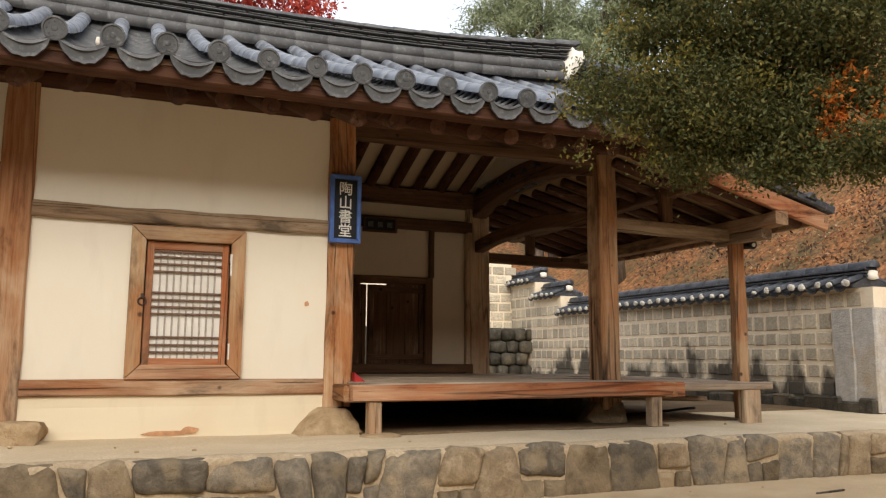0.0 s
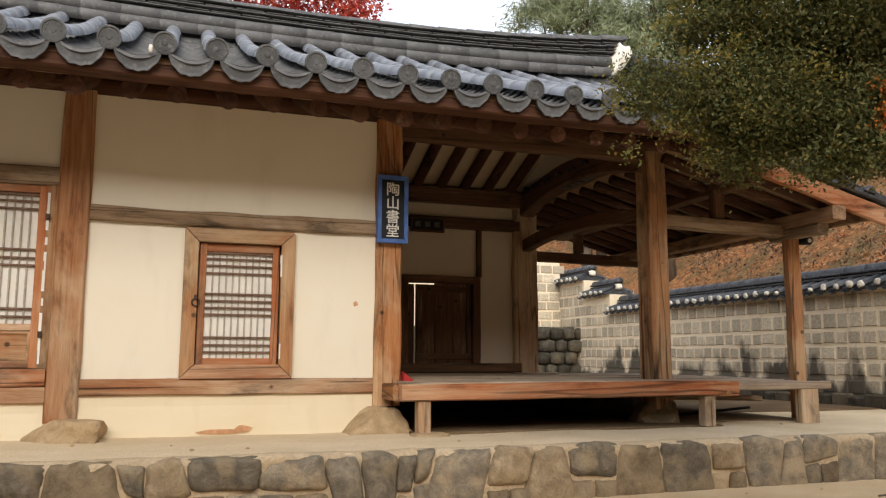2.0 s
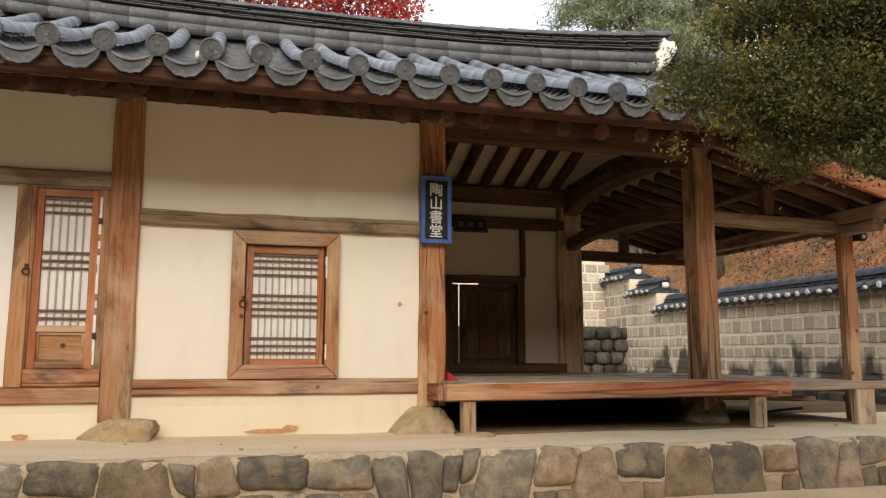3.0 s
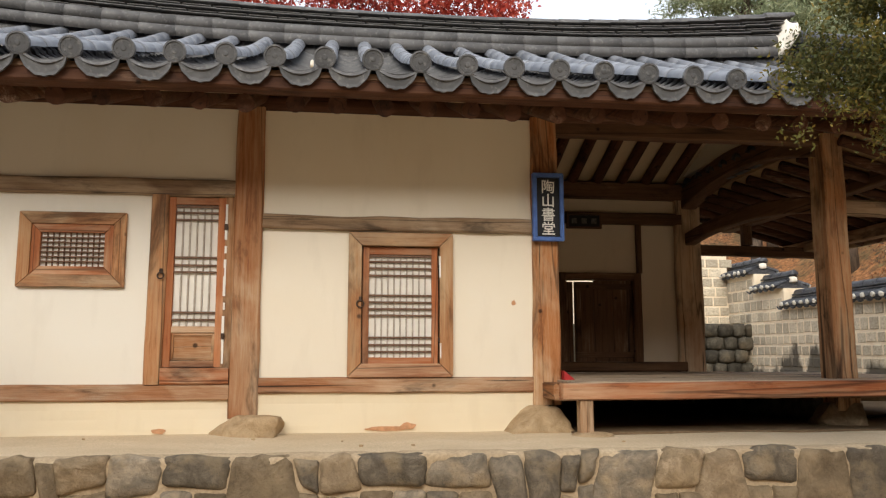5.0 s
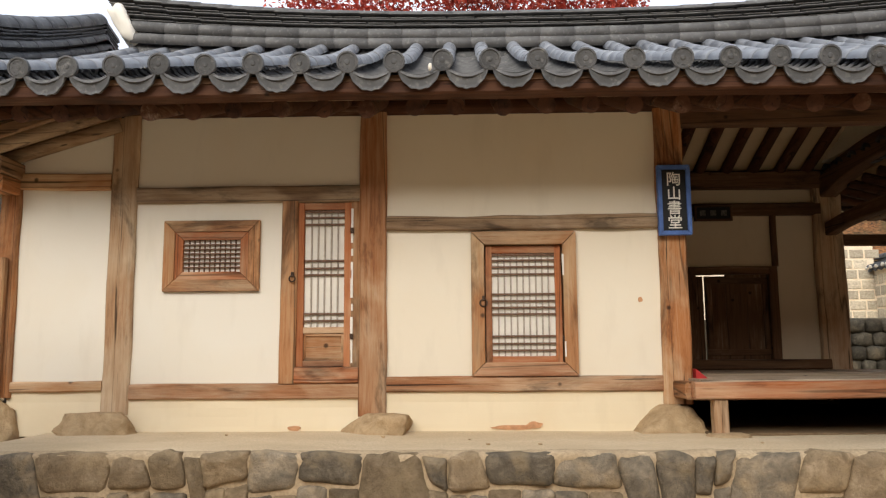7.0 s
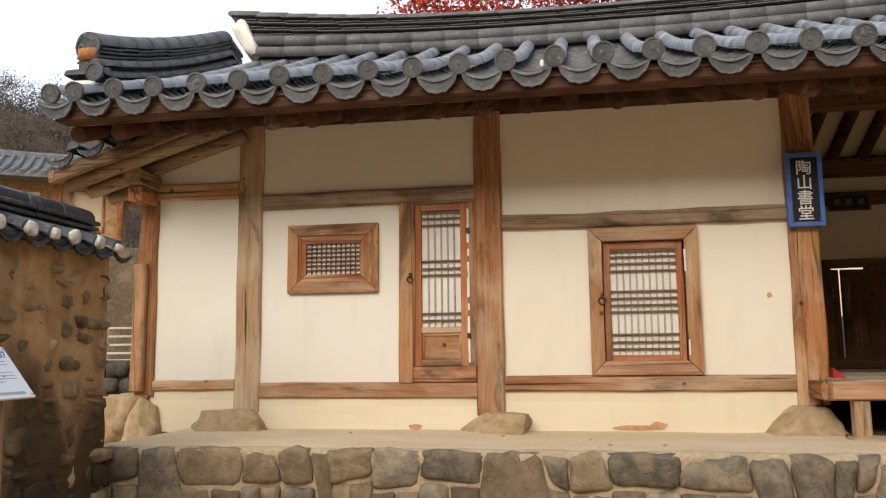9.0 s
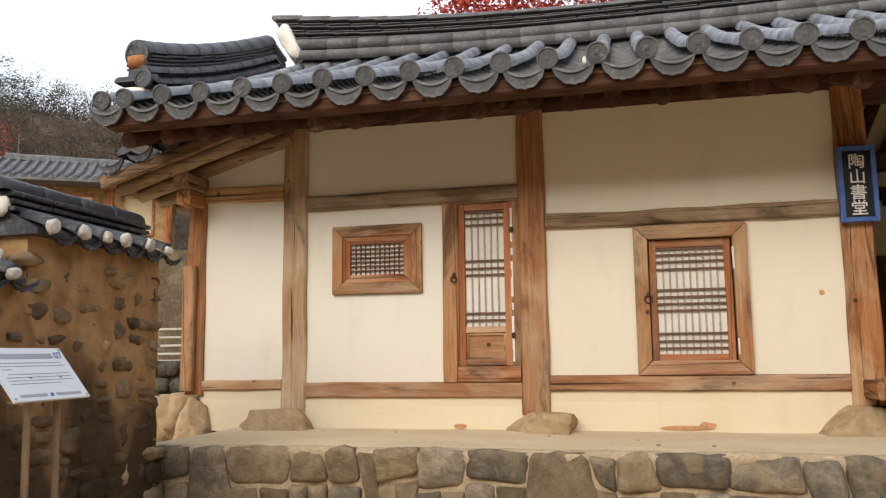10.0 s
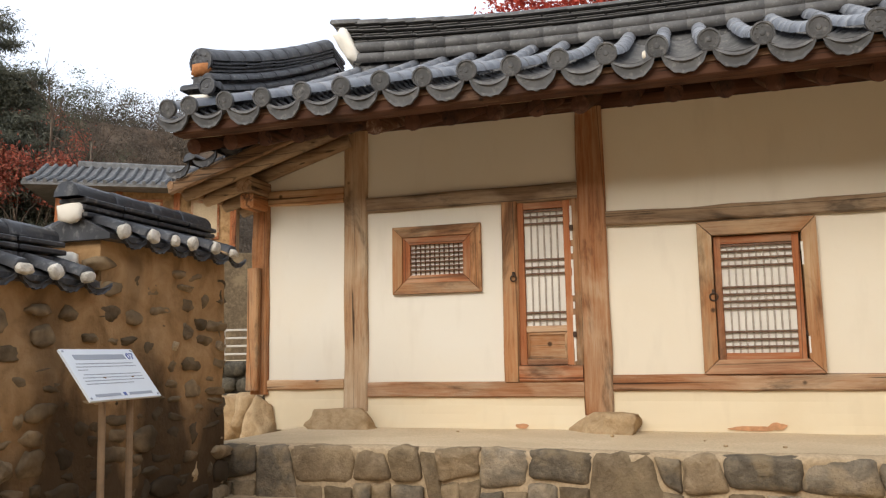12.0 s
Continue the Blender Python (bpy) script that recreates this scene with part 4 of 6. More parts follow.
# dark sheet for the shade under the floors; beside the wall dark soil
tagged(part("porch_soil", joined([boxed(2.62, 5.45, -0.36, 2.9, TZ - 0.02, TZ + 0.016, 0.004), boxed(5.45, 6.62, 0.0, 1.0, TZ - 0.02, TZ + 0.016, 0.004), boxed(5.45, 8.72, 1.0, 4.38, TZ - 0.02, TZ + 0.016, 0.004)]), dark_soil), "brown soil, under-floor shade in its colour, and dark soil beside the wall", "soil", kind="structure")
# unseen block added to keep side light from under the floor
tagged(part("porch_footing", boxed(4.98, 5.16, 0.34, 2.82, TZ, 0.33, 0.01), dark_rock), "unseen low stone block, added under the floor edge to stop light", "footing", kind="structure")
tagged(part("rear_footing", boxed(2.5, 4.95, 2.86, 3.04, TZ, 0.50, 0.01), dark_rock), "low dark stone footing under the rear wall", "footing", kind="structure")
bench = thing("plank_deck", "low greyed plank deck under the lean-to", "deck", kind="structure")
part("front_beam", hewn((5.48, -0.28, 0.435), (6.70, -0.28, 0.437), 0.09, 0.072, 0.005, 8, 12), deck_x, bench)
y = -0.232
while y < 2.9:
    w = 0.16 + 0.04 * rng.random()
    xb = 6.50 if (-0.05 < y + w and y < 0.22) or y + w > BACK - 0.02 else 6.74
    part("plank", boxed(5.48, xb, y + 0.003, y + w - 0.003, FLOOR - 0.045, FLOOR - 0.014 + rng.uniform(-0.003, 0.003), 0.004), deck_x, bench)
    y += w
part("leg", hewn((6.46, -0.27, TZ), (6.46, -0.27, 0.40), 0.20, 0.10, 0.005, 9, 6), mixed_z, bench, "short sawn pine leg")
part("low_rail", hewn((5.35, 0.55, 0.30), (6.6, 0.55, 0.27), 0.12, 0.05, 0.005, 5, 8), grey_x, bench)

# rear wall of the hall with its board door
rear = thing("wall_rear_hall", "dim cream plaster wall at the rear of the hall", "wall", kind="structure")
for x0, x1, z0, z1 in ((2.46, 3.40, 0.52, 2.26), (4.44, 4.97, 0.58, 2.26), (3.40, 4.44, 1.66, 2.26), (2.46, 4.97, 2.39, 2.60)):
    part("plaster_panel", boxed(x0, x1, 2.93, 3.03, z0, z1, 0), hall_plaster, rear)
for name, a, b, w, h, m in (("hall_lintel", (2.5, 2.92, 2.325), (4.96, 2.92, 2.325), 0.14, 0.14, umber_x), ("hall_plate", (2.5, 2.90, 2.665), (4.97, 2.90, 2.665), 0.14, 0.20, umber_x),
                            ("hall_sill", (2.5, 2.90, 0.545), (4.96, 2.90, 0.545), 0.16, 0.11, umber_x), ("hall_jamb", (4.385, 2.93, 0.60), (4.385, 2.93, 1.66), 0.10, 0.12, umber_z),
                            ("hall_jamb", (3.45, 2.93, 0.60), (3.45, 2.93, 1.66), 0.10, 0.12, umber_z), ("hall_stud", (4.42, 2.925, 1.66), (4.42, 2.925, 2.26), 0.06, 0.12, umber_z),
                            ("hall_head", (3.40, 2.935, 1.615), (4.36, 2.935, 1.615), 0.12, 0.09, umber_x)):
    tagged(part(name, hewn(a, b, w, h, 0.006, len(name), 10), m), "dark brown timber framing of the rear wall", "beam", "dark timbers of the rear wall", "structure")
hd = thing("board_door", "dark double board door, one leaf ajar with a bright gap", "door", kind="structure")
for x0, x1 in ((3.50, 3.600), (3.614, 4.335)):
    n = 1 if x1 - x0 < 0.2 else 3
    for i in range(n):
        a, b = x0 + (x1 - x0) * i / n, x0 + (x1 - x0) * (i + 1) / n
        part("board", boxed(a + 0.002, b - 0.002, 2.95, 2.975, 0.601, 1.555 if x1 - x0 < 0.2 or i < 1 else 1.571, 0.003), umber_z, hd)
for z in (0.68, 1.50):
    part("batten", boxed(3.62, 4.333, 2.925, 2.947, z - 0.035, z + 0.035, 0.004), umber_x, hd)
part("batten", boxed(3.63, 3.69, 2.925, 2.947, 0.72, 1.46, 0.004), umber_z, hd)
part("batten", boxed(4.27, 4.33, 2.925, 2.947, 0.72, 1.46, 0.004), umber_z, hd)

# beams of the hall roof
beam("cross_beam", (5.06, 0.12, 2.55), (5.06, 2.95, 2.55), 0.20, 0.24, umber_y, "bowed dark cross beam over the open side", 3, 0.20)
beam("tie_beam", (5.06, 0.24, 2.02), (5.06, BACK, 2.08), 0.13, 0.15, umber_y, "dark tie beam between the posts", 5, 0.10)
beam("cross_beam", (2.51, 0.12, 2.60), (2.51, 2.95, 2.60), 0.20, 0.24, umber_y, "bowed dark cross beam beside the room wall", 6, 0.14)
beam("lean_to_beam", (5.175, 0.09, 1.972), (6.76, 0.09, 1.942), 0.13, 0.125, grey_x, "pale tie beam of the lean-to", 7)
beam("lean_to_beam", (5.20, 2.93, 1.96), (6.76, 2.93, 1.945), 0.13, 0.125, umber_x, "dark tie beam at the rear of the lean-to", 8)
beam("lean_to_purlin", (6.625, -0.62, 2.02), (6.625, 3.6, 2.02), 0.16, 0.13, mixed_y, "worn eave purlin of the lean-to", 9)
beam("lean_to_bracket", (6.625, -0.42, 1.90), (6.625, 0.25, 1.90), 0.12, 0.10, grey_y, "short bracket under the eave purlin", 12)
beam("lean_to_strut", (5.83, 0.09, 2.03), (5.83, 0.09, 2.30), 0.11, 0.11, umber_z, "short strut on the tie beam", 10)
beam("lean_to_strut", (5.83, 2.93, 2.03), (5.83, 2.93, 2.30), 0.11, 0.11, umber_z, "short strut on the tie beam", 11)
beam("lean_to_purlin", (5.86, -0.52, 2.34), (5.86, 3.5, 2.34), 0.14, 0.14, umber_y, "dark middle purlin of the lean-to", 13)

bulb = thing("bulb_lamp", "small frosted bulb hanging under the hall roof", "lamp", (4.745, 1.2, 2.885))
bm = bmesh.new()
bmesh.ops.create_uvsphere(bm, u_segments=14, v_segments=10, radius=0.045)
part("globe", bm, lamp_white, bulb, "white glass globe", True)
part("cord", round_log((0, 0, 0.03), (0, 0, 0.36), 0.006, 6, 2), black_rubber, bulb)
part("socket", round_log((0, 0, 0.03), (0, 0, 0.09), 0.022, 10, 1), black_rubber, bulb)

# a small camera device mounted on the post; it gives no light
cctv = thing("camera_device", "small black camera device with a pale lens on a post", "lamp", (6.77, -0.02, 1.86))
part("body", round_log((0, 0.10, 0), (0, -0.06, -0.02), 0.045, 12, 2), black_rubber, cctv)
part("lens", round_log((0, -0.061, -0.02), (0, -0.068, -0.021), 0.020, 12, 1), lamp_white, cctv)
part("bracket", boxed(-0.09, 0.0, 0.03, 0.06, -0.015, 0.015, 0.003), black_rubber, cctv)

red_bit = thing("red_wedge", "small red wedge beside the post on the floor", "wedge", (2.66, -0.02, FLOOR))
bm = bmesh.new()
tri = [(-0.04, 0.0), (0.05, 0.0), (-0.04, 0.075)]
f = [bm.verts.new((x, -0.05, z)) for x, z in tri]
g = [bm.verts.new((x, 0.05, z)) for x, z in tri]
bm.faces.new(f), bm.faces.new(g[::-1])
for i in range(3):
    bm.faces.new((f[i], f[(i + 1) % 3], g[(i + 1) % 3], g[i]))
part("block", bm, red_paint, red_bit)

# ---------------------------------------------------------------- lean-to roofs at both gables
def lean_to(name, sx, xi, xo, zi, zo, label, front=-0.62):
    """A shed roof that falls outwards from xi to xo; sx is the way it falls."""
    r = tagged(thing(name, label, "roof"), kind="structure")
    s = (zo - zi) / (xo - xi)

    def zz(x):
        return zi + s * (x - xi)
    bm = bmesh.new()
    yb = 3.6
    for y0, y1, dz0, dz1 in ((front + 0.05, yb, 0.02, -0.03),):
        c = [(xi, y0), (xo - sx * 0.05, y0), (xo - sx * 0.05, y1), (xi, y1)]
        t = [bm.verts.new((x, y, zz(x) + dz0)) for x, y in c]
        b = [bm.verts.new((x, y, zz(x) + dz1)) for x, y in c]
        bm.faces.new(t), bm.faces.new(b[::-1])
        for i in range(4):
            bm.faces.new((t[i], t[(i + 1) % 4], b[(i + 1) % 4], b[i]))
    part("deck", bm, plaster_material("brown_deck_plaster", (0.30, 0.20, 0.115), (0.20, 0.125, 0.07)), r)
    n = 13
    for i in range(n):
        y = front + 0.22 + (yb - front - 0.4) * i / (n - 1)
        xe = xo - sx * (0.16 if sx > 0 else 0.03)
        part("rafter", round_log((xi, y, zz(xi) - 0.085), (xe, y, zz(xe) - 0.085), 0.05 if sx > 0 else 0.06, 10, 4, i, 0.004), eave_x if sx > 0 else grey_x, r, smooth=True)
    # barge boards and eave board
    part("barge_board", hewn((xi + sx * 0.1, front + 0.03, zz(xi + sx * 0.1) - 0.06), (xo, front + 0.03, zz(xo) - 0.06), 0.05, 0.17 if sx > 0 else 0.10, 0.006, 3, 10), red_x if sx > 0 else barge_shade_x, r, "weathered barge board")
    part("eave_board", hewn((xo - sx * 0.03, front, zz(xo) - 0.03), (xo - sx * 0.03, yb, zz(xo) - 0.03), 0.05, 0.07, 0.006, 4, 12), mixed_y, r)
    ang = math.atan(s)
    lay = Matrix.Rotation(-ang, 4, "Y")
    # tiles down the slope
    me = cover_mesh(0.30, 0.066, 0.060, "cover_tile", dark_tile)
    length = abs(xo - xi)
    k = int(length / 0.26)
    rows = int((yb - front) / 0.30)
    disc = disc_mesh(0.07, "end_tile", dark_tile)
    for a in range(rows):
        y = front + 0.22 + a * 0.30
        for b in range(k + 1):
            x = xo + sx * 0.06 - sx * 0.26 * b
            turn_to = Matrix.Rotation(radians(90 if sx > 0 else -90), 4, "Z")
            shared("cover_tile", me, Matrix.Translation((x, y, zz(x) + 0.06)) @ lay @ turn_to, r)
        shared("end_tile", disc, Matrix.Translation((xo + sx * 0.07, y, zz(xo) + 0.07)) @ Matrix.Rotation(radians(90 if sx > 0 else -90), 4, "Z"), r)
    tr = bmesh.new()
    for a in range(1, rows):
        y = front + 0.07 + a * 0.30
        x = xo + sx * 0.05
        while (x - xi) * sx > 0.1:
            box(tr, min(x, x - sx * 0.24), max(x, x - sx * 0.24), y - 0.12, y + 0.12, zz(x - sx * 0.1) + 0.015, zz(x - sx * 0.1) + 0.035, 0)
            x -= sx * 0.11
    ob = part("trough_tiles", tr, dark_tile, r)
    ob["kind"] = "stuff"
    # short tiles laid across the front verge, ends showing
    dm = drip_mesh(0.25, 0.05, "verge_drip_" + name, dark_tile)
    cm = cover_mesh(0.26, 0.064, 0.06, "verge_cover_" + name, dark_tile)
    nv = int(length / 0.27)
    if sx > 0:
        part("verge_bed", hewn((xi, front + 0.10, zz(xi) + 0.075), (xo + 0.06, front + 0.10, zz(xo) + 0.075), 0.26, 0.08, 0.006, 5, 10), dark_tile, r)
    for b in range(nv):
        x = xo - sx * (0.12 + 0.27 * b)
        if sx < 0:
            shared("verge_drip", dm, Matrix.Translation((x, front - 0.04, zz(x) + 0.085)) @ lay, r)
        x2 = x - sx * 0.135
        shared("verge_cover", cm, Matrix.Translation((x2, front - 0.05, zz(x2) + 0.09)) @ lay, r)
    return r


lean_to("lean_to_roof", 1, 5.12, 7.22, 2.62, 2.07, "small tiled shed roof over the hall's open end")
lean_to("lean_to_roof", -1, -1.98, -3.47, 2.66, 2.215, "small tiled shed roof over the end bay", -0.55)
beam("eave_purlin", (-2.86, -0.30, 2.20), (-2.86, 3.3, 2.20), 0.15, 0.13, mixed_y, "worn eave purlin of the end bay", 21)
beam("bracket_block", (-2.86, -0.25, 2.06), (-2.86, 0.0, 2.06), 0.13, 0.13, wood_y, "worn square bracket block on the corner post", 22)
beam("bracket_block", (-2.30, -0.30, 2.62), (-2.30, 0.2, 2.60), 0.13, 0.15, wood_y, "dark bracket end beside the post", 23, 0.0, 0.012)
beam("corner_patch", (-2.905, -0.035, 0.40), (-2.905, -0.035, 1.48), 0.11, 0.07, tan_z, "reddish board spliced on the corner post", 24)
tagged(part("gable_wall_east", joined([boxed(5.0, 5.1, 0.2, 2.9, 2.86, 3.0, 0), boxed(5.0, 5.1, 0.6, 2.4, 3.0, 3.3, 0)]), plaster), "plaster gable under the roof edge", "wall", kind="structure")
tagged(part("gable_wall_west", joined([boxed(-2.1, -2.0, 0.2, 2.9, 2.64, 3.0, 0), boxed(-2.1, -2.0, 0.6, 2.4, 3.0, 3.3, 0)]), plaster), "plaster gable under the roof edge", "wall", kind="structure")

# ---------------------------------------------------------------- fieldstone edge of the terrace
def packed_earth():
    """The face of earth between the stones, lumpy and rounded over at the top."""
    bm = bmesh.new()
    rows = []
    for i in range(301):
        x = -2.50 + 11.5 * i / 300
        col = []
        for y, z in ((-1.320, YARD - 0.1), (-1.322, YARD + 0.06), (-1.322, YARD + 0.14), (-1.326, TZ - 0.10), (-1.334, TZ - 0.05), (-1.338, TZ - 0.012), (-1.26, TZ + 0.010), (-1.18, TZ - 0.02)):
            q = noise.noise(Vector((x * 5, z * 9, y))) + 0.6 * noise.noise(Vector((x * 14, z * 20, y + 3)))
            col.append(bm.verts.new((x, y - (0.022 if z < TZ - 0.06 else 0.030) * q, z + (0.012 * q if z > TZ - 0.06 else 0))))
        rows.append(col)
    for a, b in zip(rows, rows[1:]):
        for j in range(7):
            bm.faces.new((a[j], b[j], b[j + 1], a[j + 1]))
    return bm


edge = tagged(part("terrace_edge", packed_earth(), wall_earth, smooth=True), "low retaining edge of rounded fieldstones in pale earth", "retaining wall", kind="structure")


def field_stone(corners, seed, material, proud):
    """A stone that fills an outline in the wall's face, with worn corners and an uneven, slightly domed front."""
    r = random.Random(seed)
    ring = []
    for i, p in enumerate(corners):
        q, o = corners[(i + 1) % len(corners)], corners[i - 1]
        p, q, o = Vector(p), Vector(q), Vector(o)
        cut = 0.09
        ring += [p.lerp(o, cut), p * 0.92 + (q + o) * 0.04, p.lerp(q, cut), p.lerp(q, 0.36), p.lerp(q, 0.64)]
    mid = sum(ring, Vector((0, 0))) / len(ring)
    bm = bmesh.new()
    rows = []
    for k, y in ((0.97, 0.05), (1.0, 0.0), (0.985, -0.012), (0.92, -0.026), (0.76, -0.038), (0.52, -0.044), (0.26, -0.046)):
        row = []
        for p in ring:
            w = mid.lerp(p, k)
            e = noise.noise(Vector((w.x * 9, w.y * 9, seed))) + 0.5 * noise.noise(Vector((w.x * 23, w.y * 23, seed)))
            n = noise.noise_vector(Vector((p.x * 14, p.y * 14, seed))) * 0.012
            row.append(bm.verts.new((w.x + n.x * k, -1.318 + (y - 0.020 * e) * proud, w.y + n.z * k)))
        rows.append(row)
    m = len(ring)
    for p, q in zip(rows, rows[1:]):
        for j in range(m):
            bm.faces.new((p[j], p[(j + 1) % m], q[(j + 1) % m], q[j]))
    bm.faces.new(rows[-1])
    bm.faces.new(rows[0][::-1])
    return part("stone", bm, material, edge, smooth=True)


x, n, lean = -2.47, 0, 0.0
while x < 8.9:
    w = rng.choice((0.11, 0.21, 0.28, 0.33, 0.38, 0.42)) * rng.uniform(0.9, 1.1)
    turn_next = rng.uniform(-0.05, 0.05)
    gap = rng.uniform(-0.003, 0.006)
    top_l, top_r = TZ + rng.uniform(-0.03, 0.012), TZ + rng.uniform(-0.03, 0.012)
    cut = rng.choice((YARD - 0.04, rng.uniform(-0.16, -0.09), rng.uniform(-0.14, -0.08), YARD - 0.04 if x > 2.5 else -0.12))

    def side_x(base, slant, z):
        return base + slant * (z + 0.08) / 0.17
    slope = rng.uniform(-0.035, 0.035)
    upper = [(side_x(x, lean, cut) + gap, cut - slope), (side_x(x + w, turn_next, cut) - gap, cut + slope), (side_x(x + w, turn_next, top_r) - gap, top_r)]
    if w > 0.22:
        upper.append((x + w * rng.uniform(0.35, 0.65), max(top_l, top_r) + rng.uniform(0.0, 0.018)))
    upper.append((side_x(x, lean, top_l) + gap, top_l))
    field_stone(upper, n * 1.37 + 2, rng.choice((kerb_rock, kerb_rock, kerb_rock, brown_rock, buff_rock)), rng.uniform(0.8, 1.3))
    n += 1
    if cut > YARD:
        parts_below = 2 if w > 0.24 else 1
        for q in range(parts_below):
            xa, xb = x + w * q / parts_below + gap, x + w * (q + 1) / parts_below - gap
            field_stone([(xa, YARD - 0.05), (xb, YARD - 0.05), (xb, cut + slope * (0.5 if q else 0) - 0.022), (xa, cut - slope * (0 if q else 0.5) - 0.022)], n * 1.37 + 2, rng.choice((kerb_rock, brown_rock, brown_rock)), rng.uniform(0.7, 1.2))
            n += 1
    x, lean = x + w, turn_next

# rocks beside the corner post
for x, y, w, d, h, q in ((-3.13, 0.30, 0.30, 0.4, 0.27, 41), (-3.36, 0.5, 0.36, 0.45, 0.25, 43)):
    ob = part("rock", chiselled(w, d, 1.7 * h, q, 10, 3, 0.85, 0.12), base_rock, smooth=True)
    ob.location = (x, y, TZ - 0.7 * h)
    tagged(ob, "buff rock at the corner of the terrace", "rock", "rocks at the corner")

# bare patches where the plaster has fallen from the plinth
for x, z, w, h, s in ((1.22, 0.118, 0.34, 0.036, 1), (1.38, 0.135, 0.12, 0.05, 2), (-0.50, 0.118, 0.11, 0.036, 3), (2.235, 1.105, 0.035, 0.045, 4)):
    bm = bmesh.new()
    ring = []
    for j in range(16):
        a = 2 * math.pi * j / 16
        q = 1 + 0.35 * noise.noise(Vector((math.cos(a) * 1.5, math.sin(a) * 1.5, s)))
        ring.append((x + w / 2 * math.cos(a) * q, z + h / 2 * math.sin(a) * q))
    y = 0.004 - 0.003 * (s == 2) if z < 0.5 else 0.031
    f = [bm.verts.new((p, y, q)) for p, q in ring]
    g = [bm.verts.new((p, y + 0.05, q)) for p, q in ring]
    bm.faces.new(f)
    for j in range(16):
        bm.faces.new((f[j], g[j], g[(j + 1) % 16], f[(j + 1) % 16]))
    tagged(part("bare_patch", bm, pale_stain), "orange bare patch where plaster has fallen off", "patch", "bare patches", "structure")

# ---------------------------------------------------------------- tiled copings
def coping(owner, x, y0, y1, z, half, step, seed):
    """A small tiled roof on a wall that runs along y: cross tiles with limed ends, layered ridge."""
    r = random.Random(seed)
    cm = cover_mesh(half + 0.08, 0.052, 0.048, "coping_tile", dark_tile)
    n = int((y1 - y0) / step)
    bedm = bmesh.new()
    rows = [[bedm.verts.new((x + dx, y, z + dz)) for dx, dz in ((-half - 0.06, 0.0), (-half - 0.06, 0.03), (0, 0.16), (half + 0.06, 0.03), (half + 0.06, 0.0))] for y in (y0, y1)]
    for j in range(5):
        bedm.faces.new((rows[0][j], rows[0][(j + 1) % 5], rows[1][(j + 1) % 5], rows[1][j]))
    bedm.faces.new(rows[0])
    bedm.faces.new(rows[1])
    part("coping_bed", bedm, dark_tile, owner)
    dm = drip_mesh(step * 0.95, 0.018, "coping_drip", dark_tile)
    blobs = [mesh_of("lime_end", boulder(0.050, 0.092, 0.080, q, 0.14, 0.95, 3, 0.35), rough_lime, True) for q in (3, 9, 14)]
    for i in range(n + 1):
        y = y0 + step * (i + 0.3) + r.uniform(-0.01, 0.01)
        if y > y1:
            break
        for s in (-1, 1):
            m = Matrix.Translation((x + s * (half + 0.10), y, z + 0.045)) @ Matrix.Rotation(radians(-18 * s), 4, "Y").inverted() @ Matrix.Rotation(radians(90 * s), 4, "Z")
            shared("coping_tile", cm, m, owner)
            shared("lime_end", blobs[i % 3], Matrix.Translation((x + s * (half + 0.11), y, z + 0.014 + r.uniform(-0.008, 0.008))) @ Matrix.Rotation(r.uniform(-0.6, 0.6), 4, "X") @ Matrix.Diagonal((1, r.uniform(0.7, 1.1), r.uniform(0.65, 1.1), 1)), owner)
            shared("coping_drip", dm, Matrix.Translation((x + s * (half + 0.09), y + step / 2, z + 0.03)) @ Matrix.Rotation(radians(90 * s), 4, "Z"), owner)
    top = cover_mesh(0.33, 0.085, 0.08, "coping_ridge_tile", dark_tile)
    lay_m = mesh_of("coping_layer", boxed(-0.10, 0.10, 0, 0.31, 0, 0.028, 0.006), dark_tile)
    y = y0 - 0.02
    while y < y1 - 0.1:
        for k2 in range(3):
            shared("coping_layer", lay_m, Matrix.Translation((x + r.uniform(-0.006, 0.006), y, z + 0.13 + 0.042 * k2)) @ Matrix.Rotation(r.uniform(-0.012, 0.012), 4, "X"), owner)
        shared("coping_ridge_tile", top, Matrix.Translation((x, y - 0.05, z + 0.245)), owner)
        y += 0.32
    for y in (y0 - 0.02, y1 + 0.02):
        ob = part("lime_cap", boulder(0.145, 0.07, 0.115, seed + int(y * 10), 0.3, 0.9, 2, 0.85), white_lime, owner, "white lime plaster closing the coping", True)
        ob.location = (x, y, z + 0.10)


